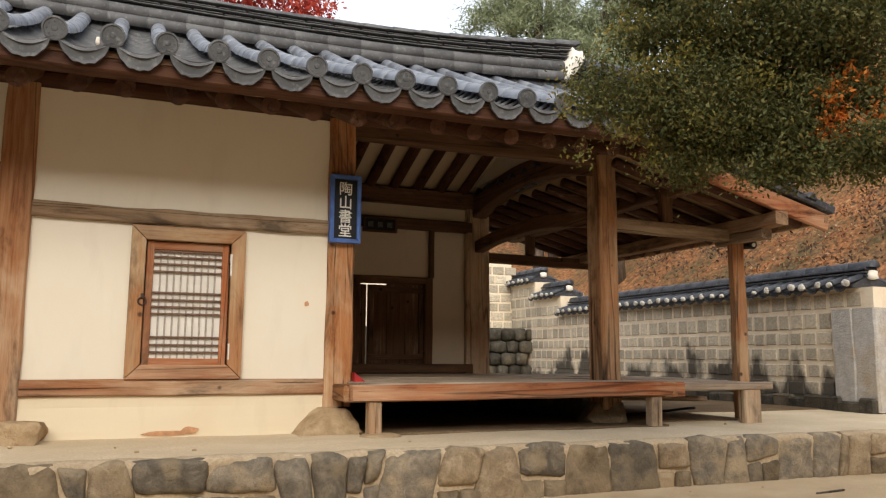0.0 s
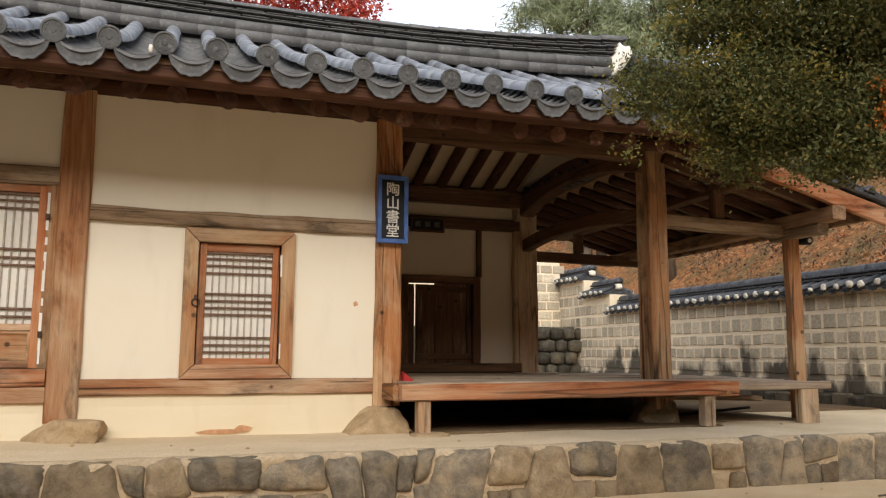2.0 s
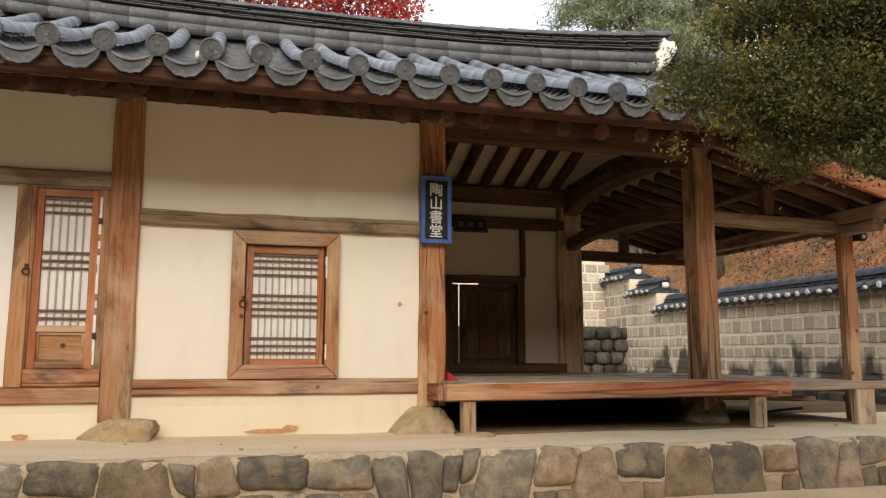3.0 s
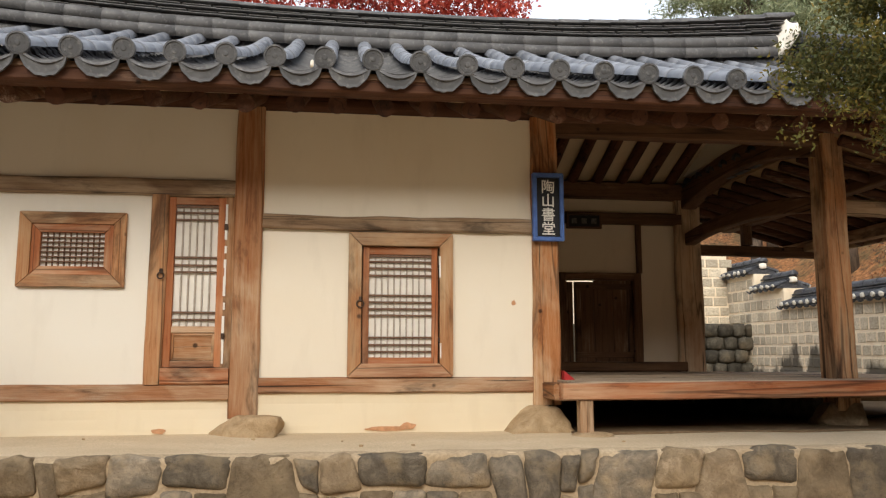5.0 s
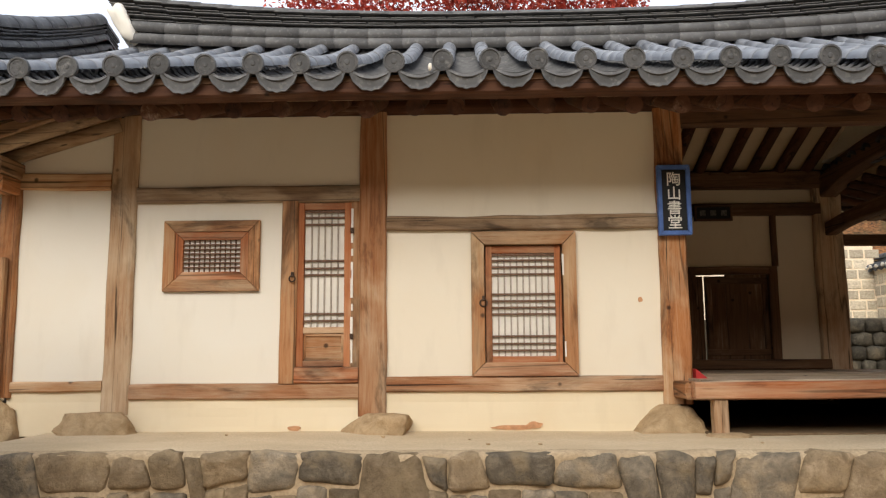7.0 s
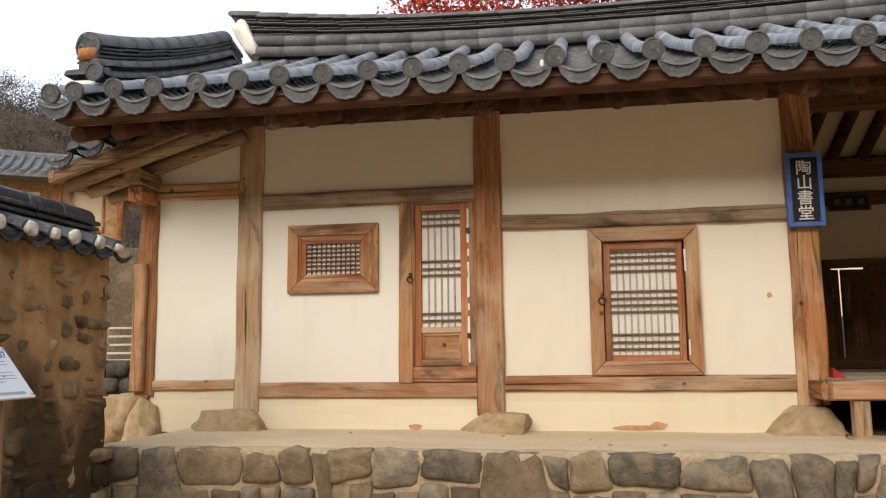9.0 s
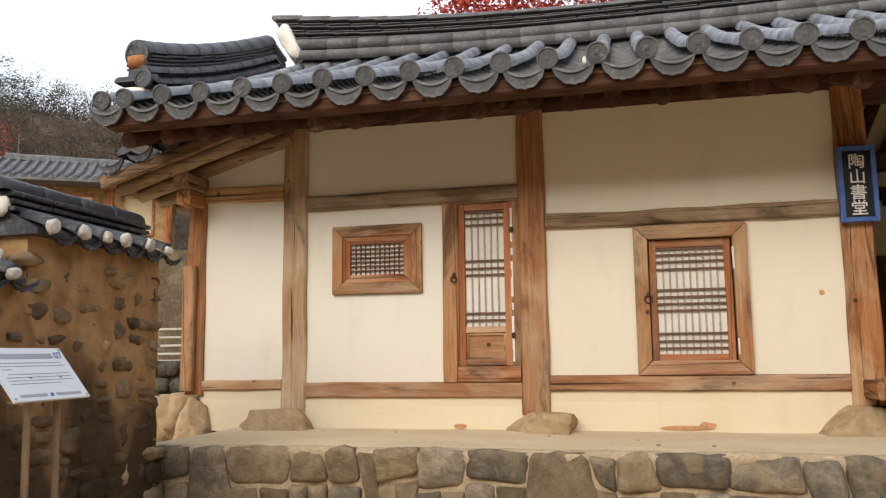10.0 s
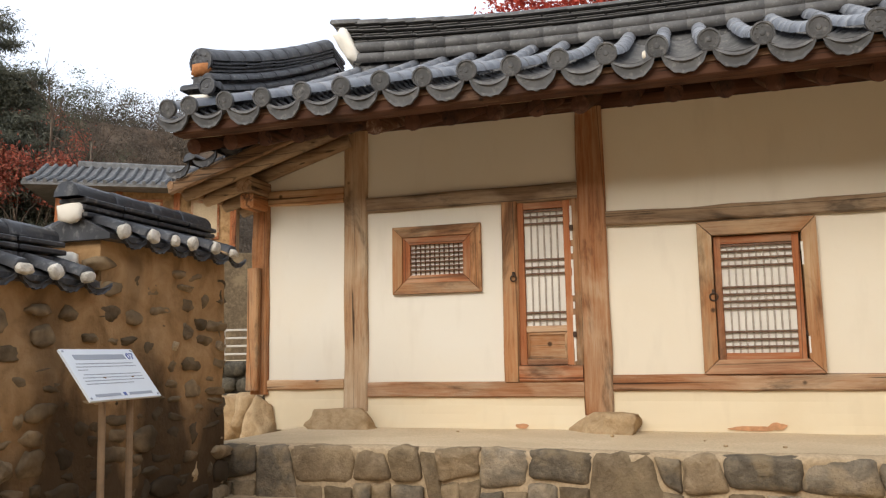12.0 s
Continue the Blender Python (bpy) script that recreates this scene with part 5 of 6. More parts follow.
# ---------------------------------------------------------------- block wall east of the house
WX = 8.8
def dark_foot(name, a, b, c3, grit, dark_tone=(0.05, 0.045, 0.038), bounds=(0.55, 0.64), reach=(0.15, 1.1, 0.25, -0.13), bump=0.4):
    """Masonry with dark patches, denser towards the foot, in the world's own place; on the block wall black stains run
    down from seeps.
    """
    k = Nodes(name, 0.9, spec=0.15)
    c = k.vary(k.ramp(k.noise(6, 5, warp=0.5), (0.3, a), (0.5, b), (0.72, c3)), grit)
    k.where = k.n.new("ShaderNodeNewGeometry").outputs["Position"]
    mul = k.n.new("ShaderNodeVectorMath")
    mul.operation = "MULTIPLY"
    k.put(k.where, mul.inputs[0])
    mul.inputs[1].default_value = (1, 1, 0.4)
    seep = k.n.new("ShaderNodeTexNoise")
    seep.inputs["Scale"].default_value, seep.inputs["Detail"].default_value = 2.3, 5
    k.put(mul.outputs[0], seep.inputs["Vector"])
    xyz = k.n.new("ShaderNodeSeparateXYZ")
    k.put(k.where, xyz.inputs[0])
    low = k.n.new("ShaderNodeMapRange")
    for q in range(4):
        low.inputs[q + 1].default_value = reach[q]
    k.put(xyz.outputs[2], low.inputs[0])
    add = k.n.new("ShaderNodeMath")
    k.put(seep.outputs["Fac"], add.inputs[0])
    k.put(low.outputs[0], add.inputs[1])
    return k.done(k.mix(k.ramp(add.outputs[0], (bounds[0], 0.0), (bounds[1], 0.88)), c, dark_tone), k.noise(40, 5), bump, 0.008)


mortar = dark_foot("pale_pointing", (0.74, 0.60, 0.42), (0.81, 0.68, 0.50), (0.85, 0.74, 0.57), 0.02)
block_rock = dark_foot("squared_grey_block", (0.38, 0.32, 0.235), (0.52, 0.445, 0.33), (0.65, 0.57, 0.435), 0.22)


def block_mesh(proud):
    bm = bmesh.new()
    rings = [[bm.verts.new((x, sy * q, sz * q)) for sy, sz in ((-1, -1), (1, -1), (1, 1), (-1, 1))] for x, q in ((-0.03, 0.5), (proud * 0.3, 0.5), (proud, 0.445))]
    for a, b in zip(rings, rings[1:]):
        for j in range(4):
            bm.faces.new((a[j], a[(j + 1) % 4], b[(j + 1) % 4], b[j]))
    bm.faces.new(rings[0])
    bm.faces.new(rings[-1])
    return mesh_of("block", bm, block_rock)



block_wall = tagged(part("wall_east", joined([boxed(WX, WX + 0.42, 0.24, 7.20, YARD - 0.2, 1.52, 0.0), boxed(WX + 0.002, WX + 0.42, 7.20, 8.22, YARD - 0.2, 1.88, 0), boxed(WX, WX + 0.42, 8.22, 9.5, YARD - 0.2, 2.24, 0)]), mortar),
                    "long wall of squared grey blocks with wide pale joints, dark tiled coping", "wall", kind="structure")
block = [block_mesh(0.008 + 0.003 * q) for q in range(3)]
course = ((1.295, 1.475), (1.055, 1.255), (0.865, 1.02), (0.67, 0.83), (0.465, 0.63), (0.25, 0.42))
placed = 0
for c, (z0, z1) in enumerate(course):
    y = 0.84 if c else 0.40
    while y < 9.1:
        w = rng.uniform(0.15, 0.215)
        me = rng.choice(block)
        m = Matrix.Translation((WX - 0.002, y + w / 2, (z0 + z1) / 2 + rng.uniform(-0.006, 0.006))) @ Matrix.Rotation(math.pi, 4, "Z") @ Matrix.Diagonal((1, w, (z1 - z0) * 0.93, 1))
        shared("block", me, m, block_wall)
        y += w + rng.uniform(0.035, 0.05)
for c in range(4):
    z0 = 1.30 + 0.22 * c
    y = 7.26 if c < 2 else 8.28
    while y < 9.2:
        w = rng.uniform(0.16, 0.22)
        shared("block", rng.choice(block), Matrix.Translation((WX - 0.002, y + w / 2 + (0.66 if c == 0 else 0), z0 + 0.09)) @ Matrix.Rotation(math.pi, 4, "Z") @ Matrix.Diagonal((1, w, 0.18, 1)), block_wall)
        y += w + 0.035
coping(block_wall, WX + 0.2, 0.42, 7.2, 1.52, 0.24, 0.205, 5)
coping(block_wall, WX + 0.2, 7.22, 8.2, 1.88, 0.24, 0.205, 6)
coping(block_wall, WX + 0.2, 8.24, 9.4, 2.24, 0.24, 0.205, 7)
for y0, y1, s in ((0.235, 0.50, 2), (0.51, 0.80, 3)):
    part("pillar_stone", joined([hewn((WX + 0.10, (y0 + y1) / 2, 0.10), (WX + 0.10, (y0 + y1) / 2, 1.28), y1 - y0, 0.30, 0.012, s, 10, 0.02)]), pillar_rock, block_wall, "tall dressed granite slab at the wall's end")
for i in range(34):
    w = rng.uniform(0.2, 0.34)
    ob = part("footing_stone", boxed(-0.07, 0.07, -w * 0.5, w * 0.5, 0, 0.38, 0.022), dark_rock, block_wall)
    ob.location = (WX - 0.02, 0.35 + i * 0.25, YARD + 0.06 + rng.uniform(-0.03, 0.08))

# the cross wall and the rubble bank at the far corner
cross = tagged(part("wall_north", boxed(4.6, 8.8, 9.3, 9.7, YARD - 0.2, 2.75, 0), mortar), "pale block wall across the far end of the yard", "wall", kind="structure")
for c in range(8):
    x = 6.6
    while x < 8.7:
        w = rng.uniform(0.2, 0.30)
        shared("block", rng.choice(block), Matrix.Translation((x + w / 2, 9.299, 1.16 + 0.2 * c)) @ Matrix.Rotation(radians(-90), 4, "Z") @ Matrix.Diagonal((1, w, 0.165, 1)), cross)
        x += w + 0.035
bank = tagged(part("rubble_bank", boxed(5.4, 8.72, 8.5, 9.2, YARD - 0.1, 1.28, 0.02), dark_rock), "dark mossy rubble bank below the cross wall", "bank", kind="structure")
for i in range(6):
    x = 6.3
    while x < 8.7:
        w = rng.uniform(0.22, 0.38)
        ob = part("stone", boulder(w, 0.2, 0.25, i * 13 + x, 0.10, 0.97, 2, 0.96), dark_rock, bank, smooth=True)
        ob.location = (x + w / 2, 8.47 + rng.uniform(-0.02, 0.03), YARD + 0.02 + 0.25 * i)
        x += w + 0.02

# ---------------------------------------------------------------- mud and rubble wall
LX = -2.30


def mud_body(y0, y1, z1):
    bm = bmesh.new()
    ny, nz = max(8, int((y1 - y0) / 0.06)), max(10, int((z1 - YARD) / 0.06))
    for x0, sgn in ((LX, 1), (LX - 0.46, -1)):
        g2 = [[bm.verts.new((x0 + sgn * (0.035 * noise.noise(Vector((y0 + (y1 - y0) * a / ny, (z1 - YARD) * b / nz, sgn)) * 3.0) + 0.06 * max(0.0, 1 - (z1 - YARD) * b / nz / 1.6)),
                             y0 + (y1 - y0) * a / ny, YARD - 0.1 + (z1 - YARD + 0.1) * b / nz)) for b in range(nz + 1)] for a in range(ny + 1)]
        for a in range(ny):
            for b in range(nz):
                bm.faces.new((g2[a][b], g2[a + 1][b], g2[a + 1][b + 1], g2[a][b + 1]))
    box(bm, LX - 0.45, LX - 0.012, y0, y1, YARD - 0.1, z1, 0)
    return bm


# mud and stones grow darker towards the foot, in uneven patches
mud = dark_foot("ochre_mud", (0.22, 0.13, 0.058), (0.35, 0.21, 0.098), (0.45, 0.29, 0.15), 0.0, (0.040, 0.026, 0.015), (0.40, 0.62), (-0.2, 0.80, 0.30, -0.13), 0.9)
mud_stone = dark_foot("clay_stained_rubble", (0.09, 0.064, 0.036), (0.19, 0.135, 0.078), (0.31, 0.225, 0.13), 0.45, (0.045, 0.033, 0.021), (0.44, 0.68), (-0.2, 0.85, 0.24, -0.10), 0.5)
mud_wall = tagged(part("wall_west_yard", joined([mud_body(-2.66, -1.47, 1.36), mud_body(-9.0, -2.63, 1.08)]), mud),
                  "ochre mud wall studded with brown fieldstones, dark tiled coping", "wall", kind="structure")
n = 0
spots = []
for _ in range(5200):
    y, z = rng.uniform(-4.4, -1.5), YARD - 0.02 + 1.5 * rng.random()
    if y < -2.7 and z > 0.95 or z > 1.26:
        continue
    w, h = rng.uniform(0.10, 0.24), rng.uniform(0.055, 0.13)
    if z < 0.3:
        w, h = w * 1.25, h * 1.3
    if any(abs(y - a) < (w + c) * (0.50 if z < 0.4 else 0.56) and abs(z - b) < (h + d) * (0.50 if z < 0.4 else 0.60) for a, b, c, d in spots):
        continue
    spots.append((y, z, w, h))
    if len(spots) > 150:
        break
for _ in range(9000):
    y, z, w, h = rng.uniform(-3.8, -1.5), rng.uniform(YARD - 0.02, 0.5), rng.uniform(0.07, 0.26), rng.uniform(0.05, 0.15)
    if len(spots) < 292 and not any(abs(y - a) < (w + c) * 0.47 and abs(z - b) < (h + d) * 0.46 for a, b, c, d in spots):
        spots.append((y, z, w, h))
for y, z, w, h in spots:
    n += 1
    ob = part("stone", chiselled(0.10, w, h, n * 2.1, 8, 3, 0.6, 0.22), mud_stone if rng.random() < 0.85 else brown_rock, mud_wall, smooth=True)
    ob.location = (LX - 0.030 + rng.uniform(-0.016, 0.010) + 0.06 * max(0, 1 - (z - YARD) / 1.6), y, z - h / 2)
    ob.rotation_euler = (radians(rng.uniform(-9, 9)), 0, 0)
z = YARD
while z < 1.2:
    h = rng.uniform(0.14, 0.26)
    ob = part("stone", boulder(0.4, 0.18, h, z * 30, 0.3, 0.85, 2), brown_rock, mud_wall, smooth=True)
    ob.location = (LX - 0.18, -1.49 + rng.uniform(-0.03, 0.02), z)
    z += h + 0.05
coping(mud_wall, LX - 0.17, -2.70, -1.50, 1.36, 0.19, 0.22, 15)
coping(mud_wall, LX - 0.17, -8.9, -2.76, 1.08, 0.19, 0.22, 16)

# ---------------------------------------------------------------- information board
info = thing("information_board", "tilted white information board on two brown steel legs", "sign", (-1.85, -3.08, YARD))
tilt = math.atan2(0.236, 0.195)
slope_len = math.hypot(0.236, 0.195)
lay = Matrix.Translation((-1.852, -3.074, 0.626)) @ Matrix.Rotation(tilt, 4, "Y") @ Matrix.Identity(4)
# local axes of the board: x down the slope, y along its width


def on_board(name, x0, x1, y0, y1, h0, h1, m, label=""):
    ob = part(name, boxed(x0, x1, y0, y1, h0, h1, 0.0), m, info, label)
    ob.data.transform(Matrix.Translation((1.85, 3.08, -YARD)) @ lay)
    return ob


W2, S2 = 0.247, slope_len / 2
on_board("panel", -S2, S2, -W2, W2, -0.012, 0.0, board_white)
on_board("title_bar", -S2 + 0.035, -S2 + 0.065, -W2 + 0.06, W2 - 0.085, 0.0, 0.0015, print_grey)
for i, (a, b) in enumerate(((0.05, 0.44), (0.04, 0.45), (0.04, 0.10), (0.06, 0.45), (0.04, 0.45), (0.04, 0.45), (0.04, 0.36))):
    x = -S2 + 0.088 + 0.0185 * i + (0.010 if i > 2 else 0)
    on_board("text_line", x, x + 0.0038, -W2 + a, -W2 + b, 0.0, 0.0012, print_pale)
on_board("foot_bar", S2 - 0.035, S2 - 0.020, -W2 + 0.05, -0.03, 0.0, 0.0012, print_grey)
on_board("foot_bar", S2 - 0.035, S2 - 0.020, 0.03, W2 - 0.05, 0.0, 0.0012, print_grey)
on_board("emblem", S2 - 0.037, S2 - 0.018, -0.010, 0.010, 0.0, 0.0015, print_blue)
for x in (-S2 + 0.014, S2 - 0.014):
    for y in (-W2 + 0.014, W2 - 0.014):
        on_board("screw", x - 0.005, x + 0.005, y - 0.005, y + 0.005, 0.0, 0.003, print_grey)
num = bpy.data.curves.new("number", "FONT")
num.body, num.size, num.extrude, num.align_x, num.align_y = "07", 0.055, 0.0008, "CENTER", "CENTER"
holder = new("number", num)
bpy.context.view_layer.update()
flat = bpy.data.meshes.new_from_object(holder.evaluated_get(bpy.context.evaluated_depsgraph_get()))
bpy.data.objects.remove(holder)
flat.materials.clear()
flat.materials.append(print_blue)
flat.transform(Matrix.Translation((1.85, 3.08, -YARD)) @ lay @ Matrix.Translation((-S2 + 0.05, W2 - 0.045, 0.002)) @ Matrix.Rotation(radians(90), 4, "Z"))
num_ob = new("number", flat)
num_ob.parent = info
for dy in (-0.06, 0.135):
    part("leg", round_log((0.02, dy, -0.05), (0.0, dy, 0.86), 0.017, 10, 2, 0, 0), pole_brown, info, "brown steel leg")

# ---------------------------------------------------------------- trees and distance
def leaf_material(name, *stops, rough=0.65):
    k = Nodes(name, rough, spec=0.25)
    tone = k.n.new("ShaderNodeNewGeometry").outputs["Random Per Island"]
    m = k.done(k.ramp(tone, *stops))
    k.s.inputs["Transmission Weight"].default_value = 0.0
    thin = k.n.new("ShaderNodeBsdfTranslucent")
    k.put(k.s.inputs["Base Color"].links[0].from_socket, thin.inputs[0])
    mixer = k.n.new("ShaderNodeMixShader")
    mixer.inputs[0].default_value = 0.3
    k.put(k.s.outputs[0], mixer.inputs[1])
    k.put(thin.outputs[0], mixer.inputs[2])
    k.put(mixer.outputs[0], k.n["Material Output"].inputs["Surface"])
    return m


green_leaf = leaf_material("olive_green_leaf", (0.0, (0.065, 0.080, 0.028)), (0.5, (0.12, 0.125, 0.040)), (0.85, (0.165, 0.15, 0.048)), (1.0, (0.22, 0.17, 0.052)))
# paler needles: distance haze is put into their colour
pine_leaf = leaf_material("hazed_pine_needles", (0.0, (0.18, 0.215, 0.125)), (0.6, (0.29, 0.33, 0.185)), (1.0, (0.40, 0.42, 0.25)))
red_leaf = leaf_material("red_maple_leaf", (0.0, (0.22, 0.025, 0.018)), (0.6, (0.46, 0.06, 0.04)), (1.0, (0.60, 0.14, 0.08)))
litter_leaf = leaf_material("fallen_leaf", (0.0, (0.12, 0.05, 0.025)), (0.4, (0.28, 0.105, 0.045)), (0.7, (0.50, 0.20, 0.075)), (0.88, (0.60, 0.40, 0.24)), (1.0, (0.22, 0.22, 0.09)))
dull_red_leaf = leaf_material("dull_red_leaf", (0.0, (0.17, 0.05, 0.035)), (0.5, (0.32, 0.09, 0.06)), (0.85, (0.46, 0.13, 0.08)), (1.0, (0.24, 0.16, 0.09)))
# greyed and lifted towards the far woods, with haze in the colour
dark_pine = leaf_material("dark_pine_needles", (0.0, (0.065, 0.07, 0.055)), (0.6, (0.105, 0.11, 0.08)), (1.0, (0.15, 0.145, 0.105)))
brown_leaf = leaf_material("brown_oak_leaf", (0.0, (0.05, 0.03, 0.018)), (0.5, (0.13, 0.075, 0.045)), (1.0, (0.22, 0.15, 0.09)))
# far woods: the haze of distance is painted into both leaf colours
hazy_leaf = leaf_material("bare_oak_twigs", (0.0, (0.085, 0.070, 0.054)), (0.5, (0.12, 0.098, 0.076)), (1.0, (0.17, 0.13, 0.098)))
hazy_pine = leaf_material("distant_pine", (0.0, (0.062, 0.072, 0.045)), (0.6, (0.092, 0.102, 0.062)), (1.0, (0.13, 0.13, 0.082)))
yellow_leaf = leaf_material("yellow_leaf", (0.0, (0.22, 0.15, 0.02)), (1.0, (0.42, 0.30, 0.05)))
bark = wood("rough_bark", 2, (0.12, 0.085, 0.06), (0.07, 0.05, 0.035), (0.025, 0.018, 0.012), 0.3)


def leaves(name, clumps, per, size, spread_r, material, parent, seed, flatness=1.0, slim=0.45):
    """Many small leaves round clump centres, as one mesh."""
    r = np.random.default_rng(seed)
    c = np.repeat(np.array(clumps, float), per, axis=0)
    n = len(c)
    off = r.normal(size=(n, 3)) * spread_r
    off[:, 2] *= flatness
    p = c + off
    u = r.normal(size=(n, 3))
    u /= np.linalg.norm(u, axis=1)[:, None]
    w = np.cross(u, r.normal(size=(n, 3)))
    w /= np.linalg.norm(w, axis=1)[:, None]
    s = size * r.uniform(0.6, 1.3, size=(n, 1))
    quad = np.stack([p - u * s, p + w * s * slim, p + u * s, p - w * s * slim], 1).reshape(-1, 3)
    me = bpy.data.meshes.new(name)
    me.vertices.add(len(quad))
    me.vertices.foreach_set("co", quad.ravel())
    me.loops.add(4 * n)
    me.loops.foreach_set("vertex_index", np.arange(4 * n))
    me.polygons.add(n)
    me.polygons.foreach_set("loop_start", np.arange(0, 4 * n, 4))
    me.update(calc_edges=True)
    me.materials.append(material)
    ob = new(name, me)
    ob.parent = parent
    return ob


def tree(name, label, x, y, z, height, trunk_r, blobs, material, seed, per=60, clumps=90, size=0.07, spread_r=0.22, limbs=6, flatness=0.7, slim=0.45, limb_r=0.35):
    """Tapered trunk, limbs to the blobs of the crown, and leaves in clumps. blobs: offset x, y, z and radius."""
    t = thing(name, label, "tree", (x, y, z))
    r = random.Random(seed)
    part("trunk", round_log((0, 0, -0.3), (r.uniform(-0.3, 0.3), r.uniform(-0.3, 0.3), height), trunk_r, 9, 10, seed, 0.12, 0.0, 0.25), bark, t, smooth=True)
    for i in range(limbs):
        bx, by, bz, br = blobs[i % len(blobs)]
        f = r.uniform(0.35, 0.8)
        part("limb", round_log((0, 0, height * f), (bx + r.uniform(-0.4, 0.4) * br, by + r.uniform(-0.4, 0.4) * br, bz + r.uniform(-0.2, 0.4) * br),
                               trunk_r * limb_r, 6, 8, seed + i, 0.10, 0.0, 0.15), bark, t, smooth=True)
    cs = []
    total = sum(b[3] ** 2 for b in blobs)
    for bx, by, bz, br in blobs:
        for _ in range(int(clumps * br * br / total) + 1):
            v = Vector((r.gauss(0, 1), r.gauss(0, 1), r.gauss(0, 1))).normalized() * br * (0.35 + 0.65 * r.random() ** 0.5)
            cs.append((bx + v.x, by + v.y, bz + v.z * 0.75))
    leaves("crown", cs, per, size, spread_r, material, t, seed, flatness, slim)
    return t


# the leafy boughs that hang before the hall's end; the stem stands beside the way
# the high blobs at 3.75 and 3.6 are unseen, added to shade the boughs
tree("shade_tree", "olive-green tree whose dense boughs hang before the hall", 5.6, -5.0, YARD, 4.2, 0.13,
     [(-0.4, 1.2, 3.1, 0.5), (-1.4, 1.6, 3.15, 0.45), (-2.05, 1.9, 3.1, 0.33), (-1.0, 1.55, 2.98, 0.40), (-1.45, 1.75, 2.65, 0.42), (-1.6, 1.8, 2.22, 0.28), (-1.85, 1.9, 2.75, 0.42),
      (-1.9, 1.95, 2.28, 0.30), (-2.15, 2.0, 2.28, 0.28), (-2.08, 2.0, 2.74, 0.28), (-1.45, 1.9, 2.14, 0.19), (-1.75, 1.9, 2.12, 0.2), (-2.0, 1.9, 2.10, 0.18), (-0.5, 1.3, 3.75, 0.7), (-1.45, 1.47, 2.62, 0.34), (-1.36, 1.40, 2.30, 0.16), (-1.47, 1.49, 1.95, 0.18), (-1.33, 1.35, 2.00, 0.20), (-1.60, 1.63, 1.93, 0.16), (-1.62, 1.68, 1.97, 0.14), (-1.73, 1.78, 1.93, 0.15), (-2.03, 2.04, 1.98, 0.14), (-1.62, 1.66, 2.2, 0.22), (-1.2, 1.5, 3.6, 0.5), (-2.45, 2.1, 2.36, 0.15)],
     green_leaf, 3, 250, 980, 0.0135, 0.068, 6, limb_r=0.06)
shade = bpy.data.objects["shade_tree"]
r0 = random.Random(5)
tips = [(-2.1 + r0.gauss(0, 0.25), 2.0 + r0.gauss(0, 0.12), 2.3 + r0.gauss(0, 0.16)) for _ in range(60)] + [(-1.3 + r0.gauss(0, 0.5), 1.7 + r0.gauss(0, 0.15), 2.6 + r0.gauss(0, 0.3)) for _ in range(80)]
leaves("crown", tips, 70, 0.0135, 0.05, leaf_material("yellowing_leaf", (0.0, (0.09, 0.09, 0.018)), (0.7, (0.19, 0.16, 0.03)), (1.0, (0.30, 0.21, 0.05))), shade, 77, 0.8)["label"] = "yellowing leaf tips"
tips = [(-1.62 + 0.30 * q + r0.gauss(0, 0.035), 1.52 - 0.30 * q + r0.gauss(0, 0.03), 2.03 + 0.34 * (r0.random() ** 1.2) + r0.gauss(0, 0.03)) for q in (r0.random() for _ in range(28))]
leaves("crown", tips, 34, 0.0155, 0.032, leaf_material("bright_orange_leaf", (0.0, (0.40, 0.09, 0.012)), (0.6, (0.68, 0.20, 0.03)), (1.0, (0.80, 0.34, 0.07))), shade, 78, 0.9)["label"] = "bright orange autumn leaves"
tree("maple_tree", "red autumn maple behind the roof", 1.0, 17.0, hill(1.0, 17.0), 11.0, 0.2, [(-4.8, 0, 11.1, 1.0), (-2.7, 0, 11.6, 1.4), (-0.4, 0, 12.0, 1.5), (1.8, 0, 11.9, 1.5), (4.0, 0, 11.5, 1.3)], red_leaf, 6, 60, 260, 0.085, 0.3, 8)
for i, (x, y, h, s) in enumerate(((12.6, 15.0, 12.0, 1.0), (14.5, 13.5, 12.5, 1.1), (17.0, 11.0, 12.0, 1.1), (15.4, 19.0, 12.5, 1.2))):
    tree("pine_tree", "tall green pine on the slope behind the house", x, y, hill(x, y), h, 0.2,
         [(0, 0, h * 0.95, 1.1 * s), (-1.2 * s, 0.3, h * 0.82, 1.2 * s), (1.1 * s, -0.2, h * 0.75, 1.3 * s), (0.2, 0.6, h * 0.6, 1.4 * s), (-0.9 * s, -0.5, h * 0.5, 1.1 * s)], pine_leaf, 20 + i, 260, 105, 0.12, 0.28, 7, 0.5, 0.14)
for i, (x, y, h, s) in enumerate(((-23.4, 17.0, 11.2, 1.2), (-24.6, 16.4, 13.4, 1.3), (-26.4, 16.0, 15.0, 1.5))):
    tree("pine_tree", "dark green pine at the foot of the far hill", x, y, hill(x, y), h, 0.10,
         [((0.55 * math.sin(q * 2.4) * (0.3 + q * 0.22)) * s, 0.4 * math.cos(q * 1.7), h * (1.0 - 0.07 * q), (0.35 + 0.15 * q) * s) for q in range(10)], dark_pine, 40 + i, 240, 330, 0.10, 0.30, 12, 0.35, 0.2)
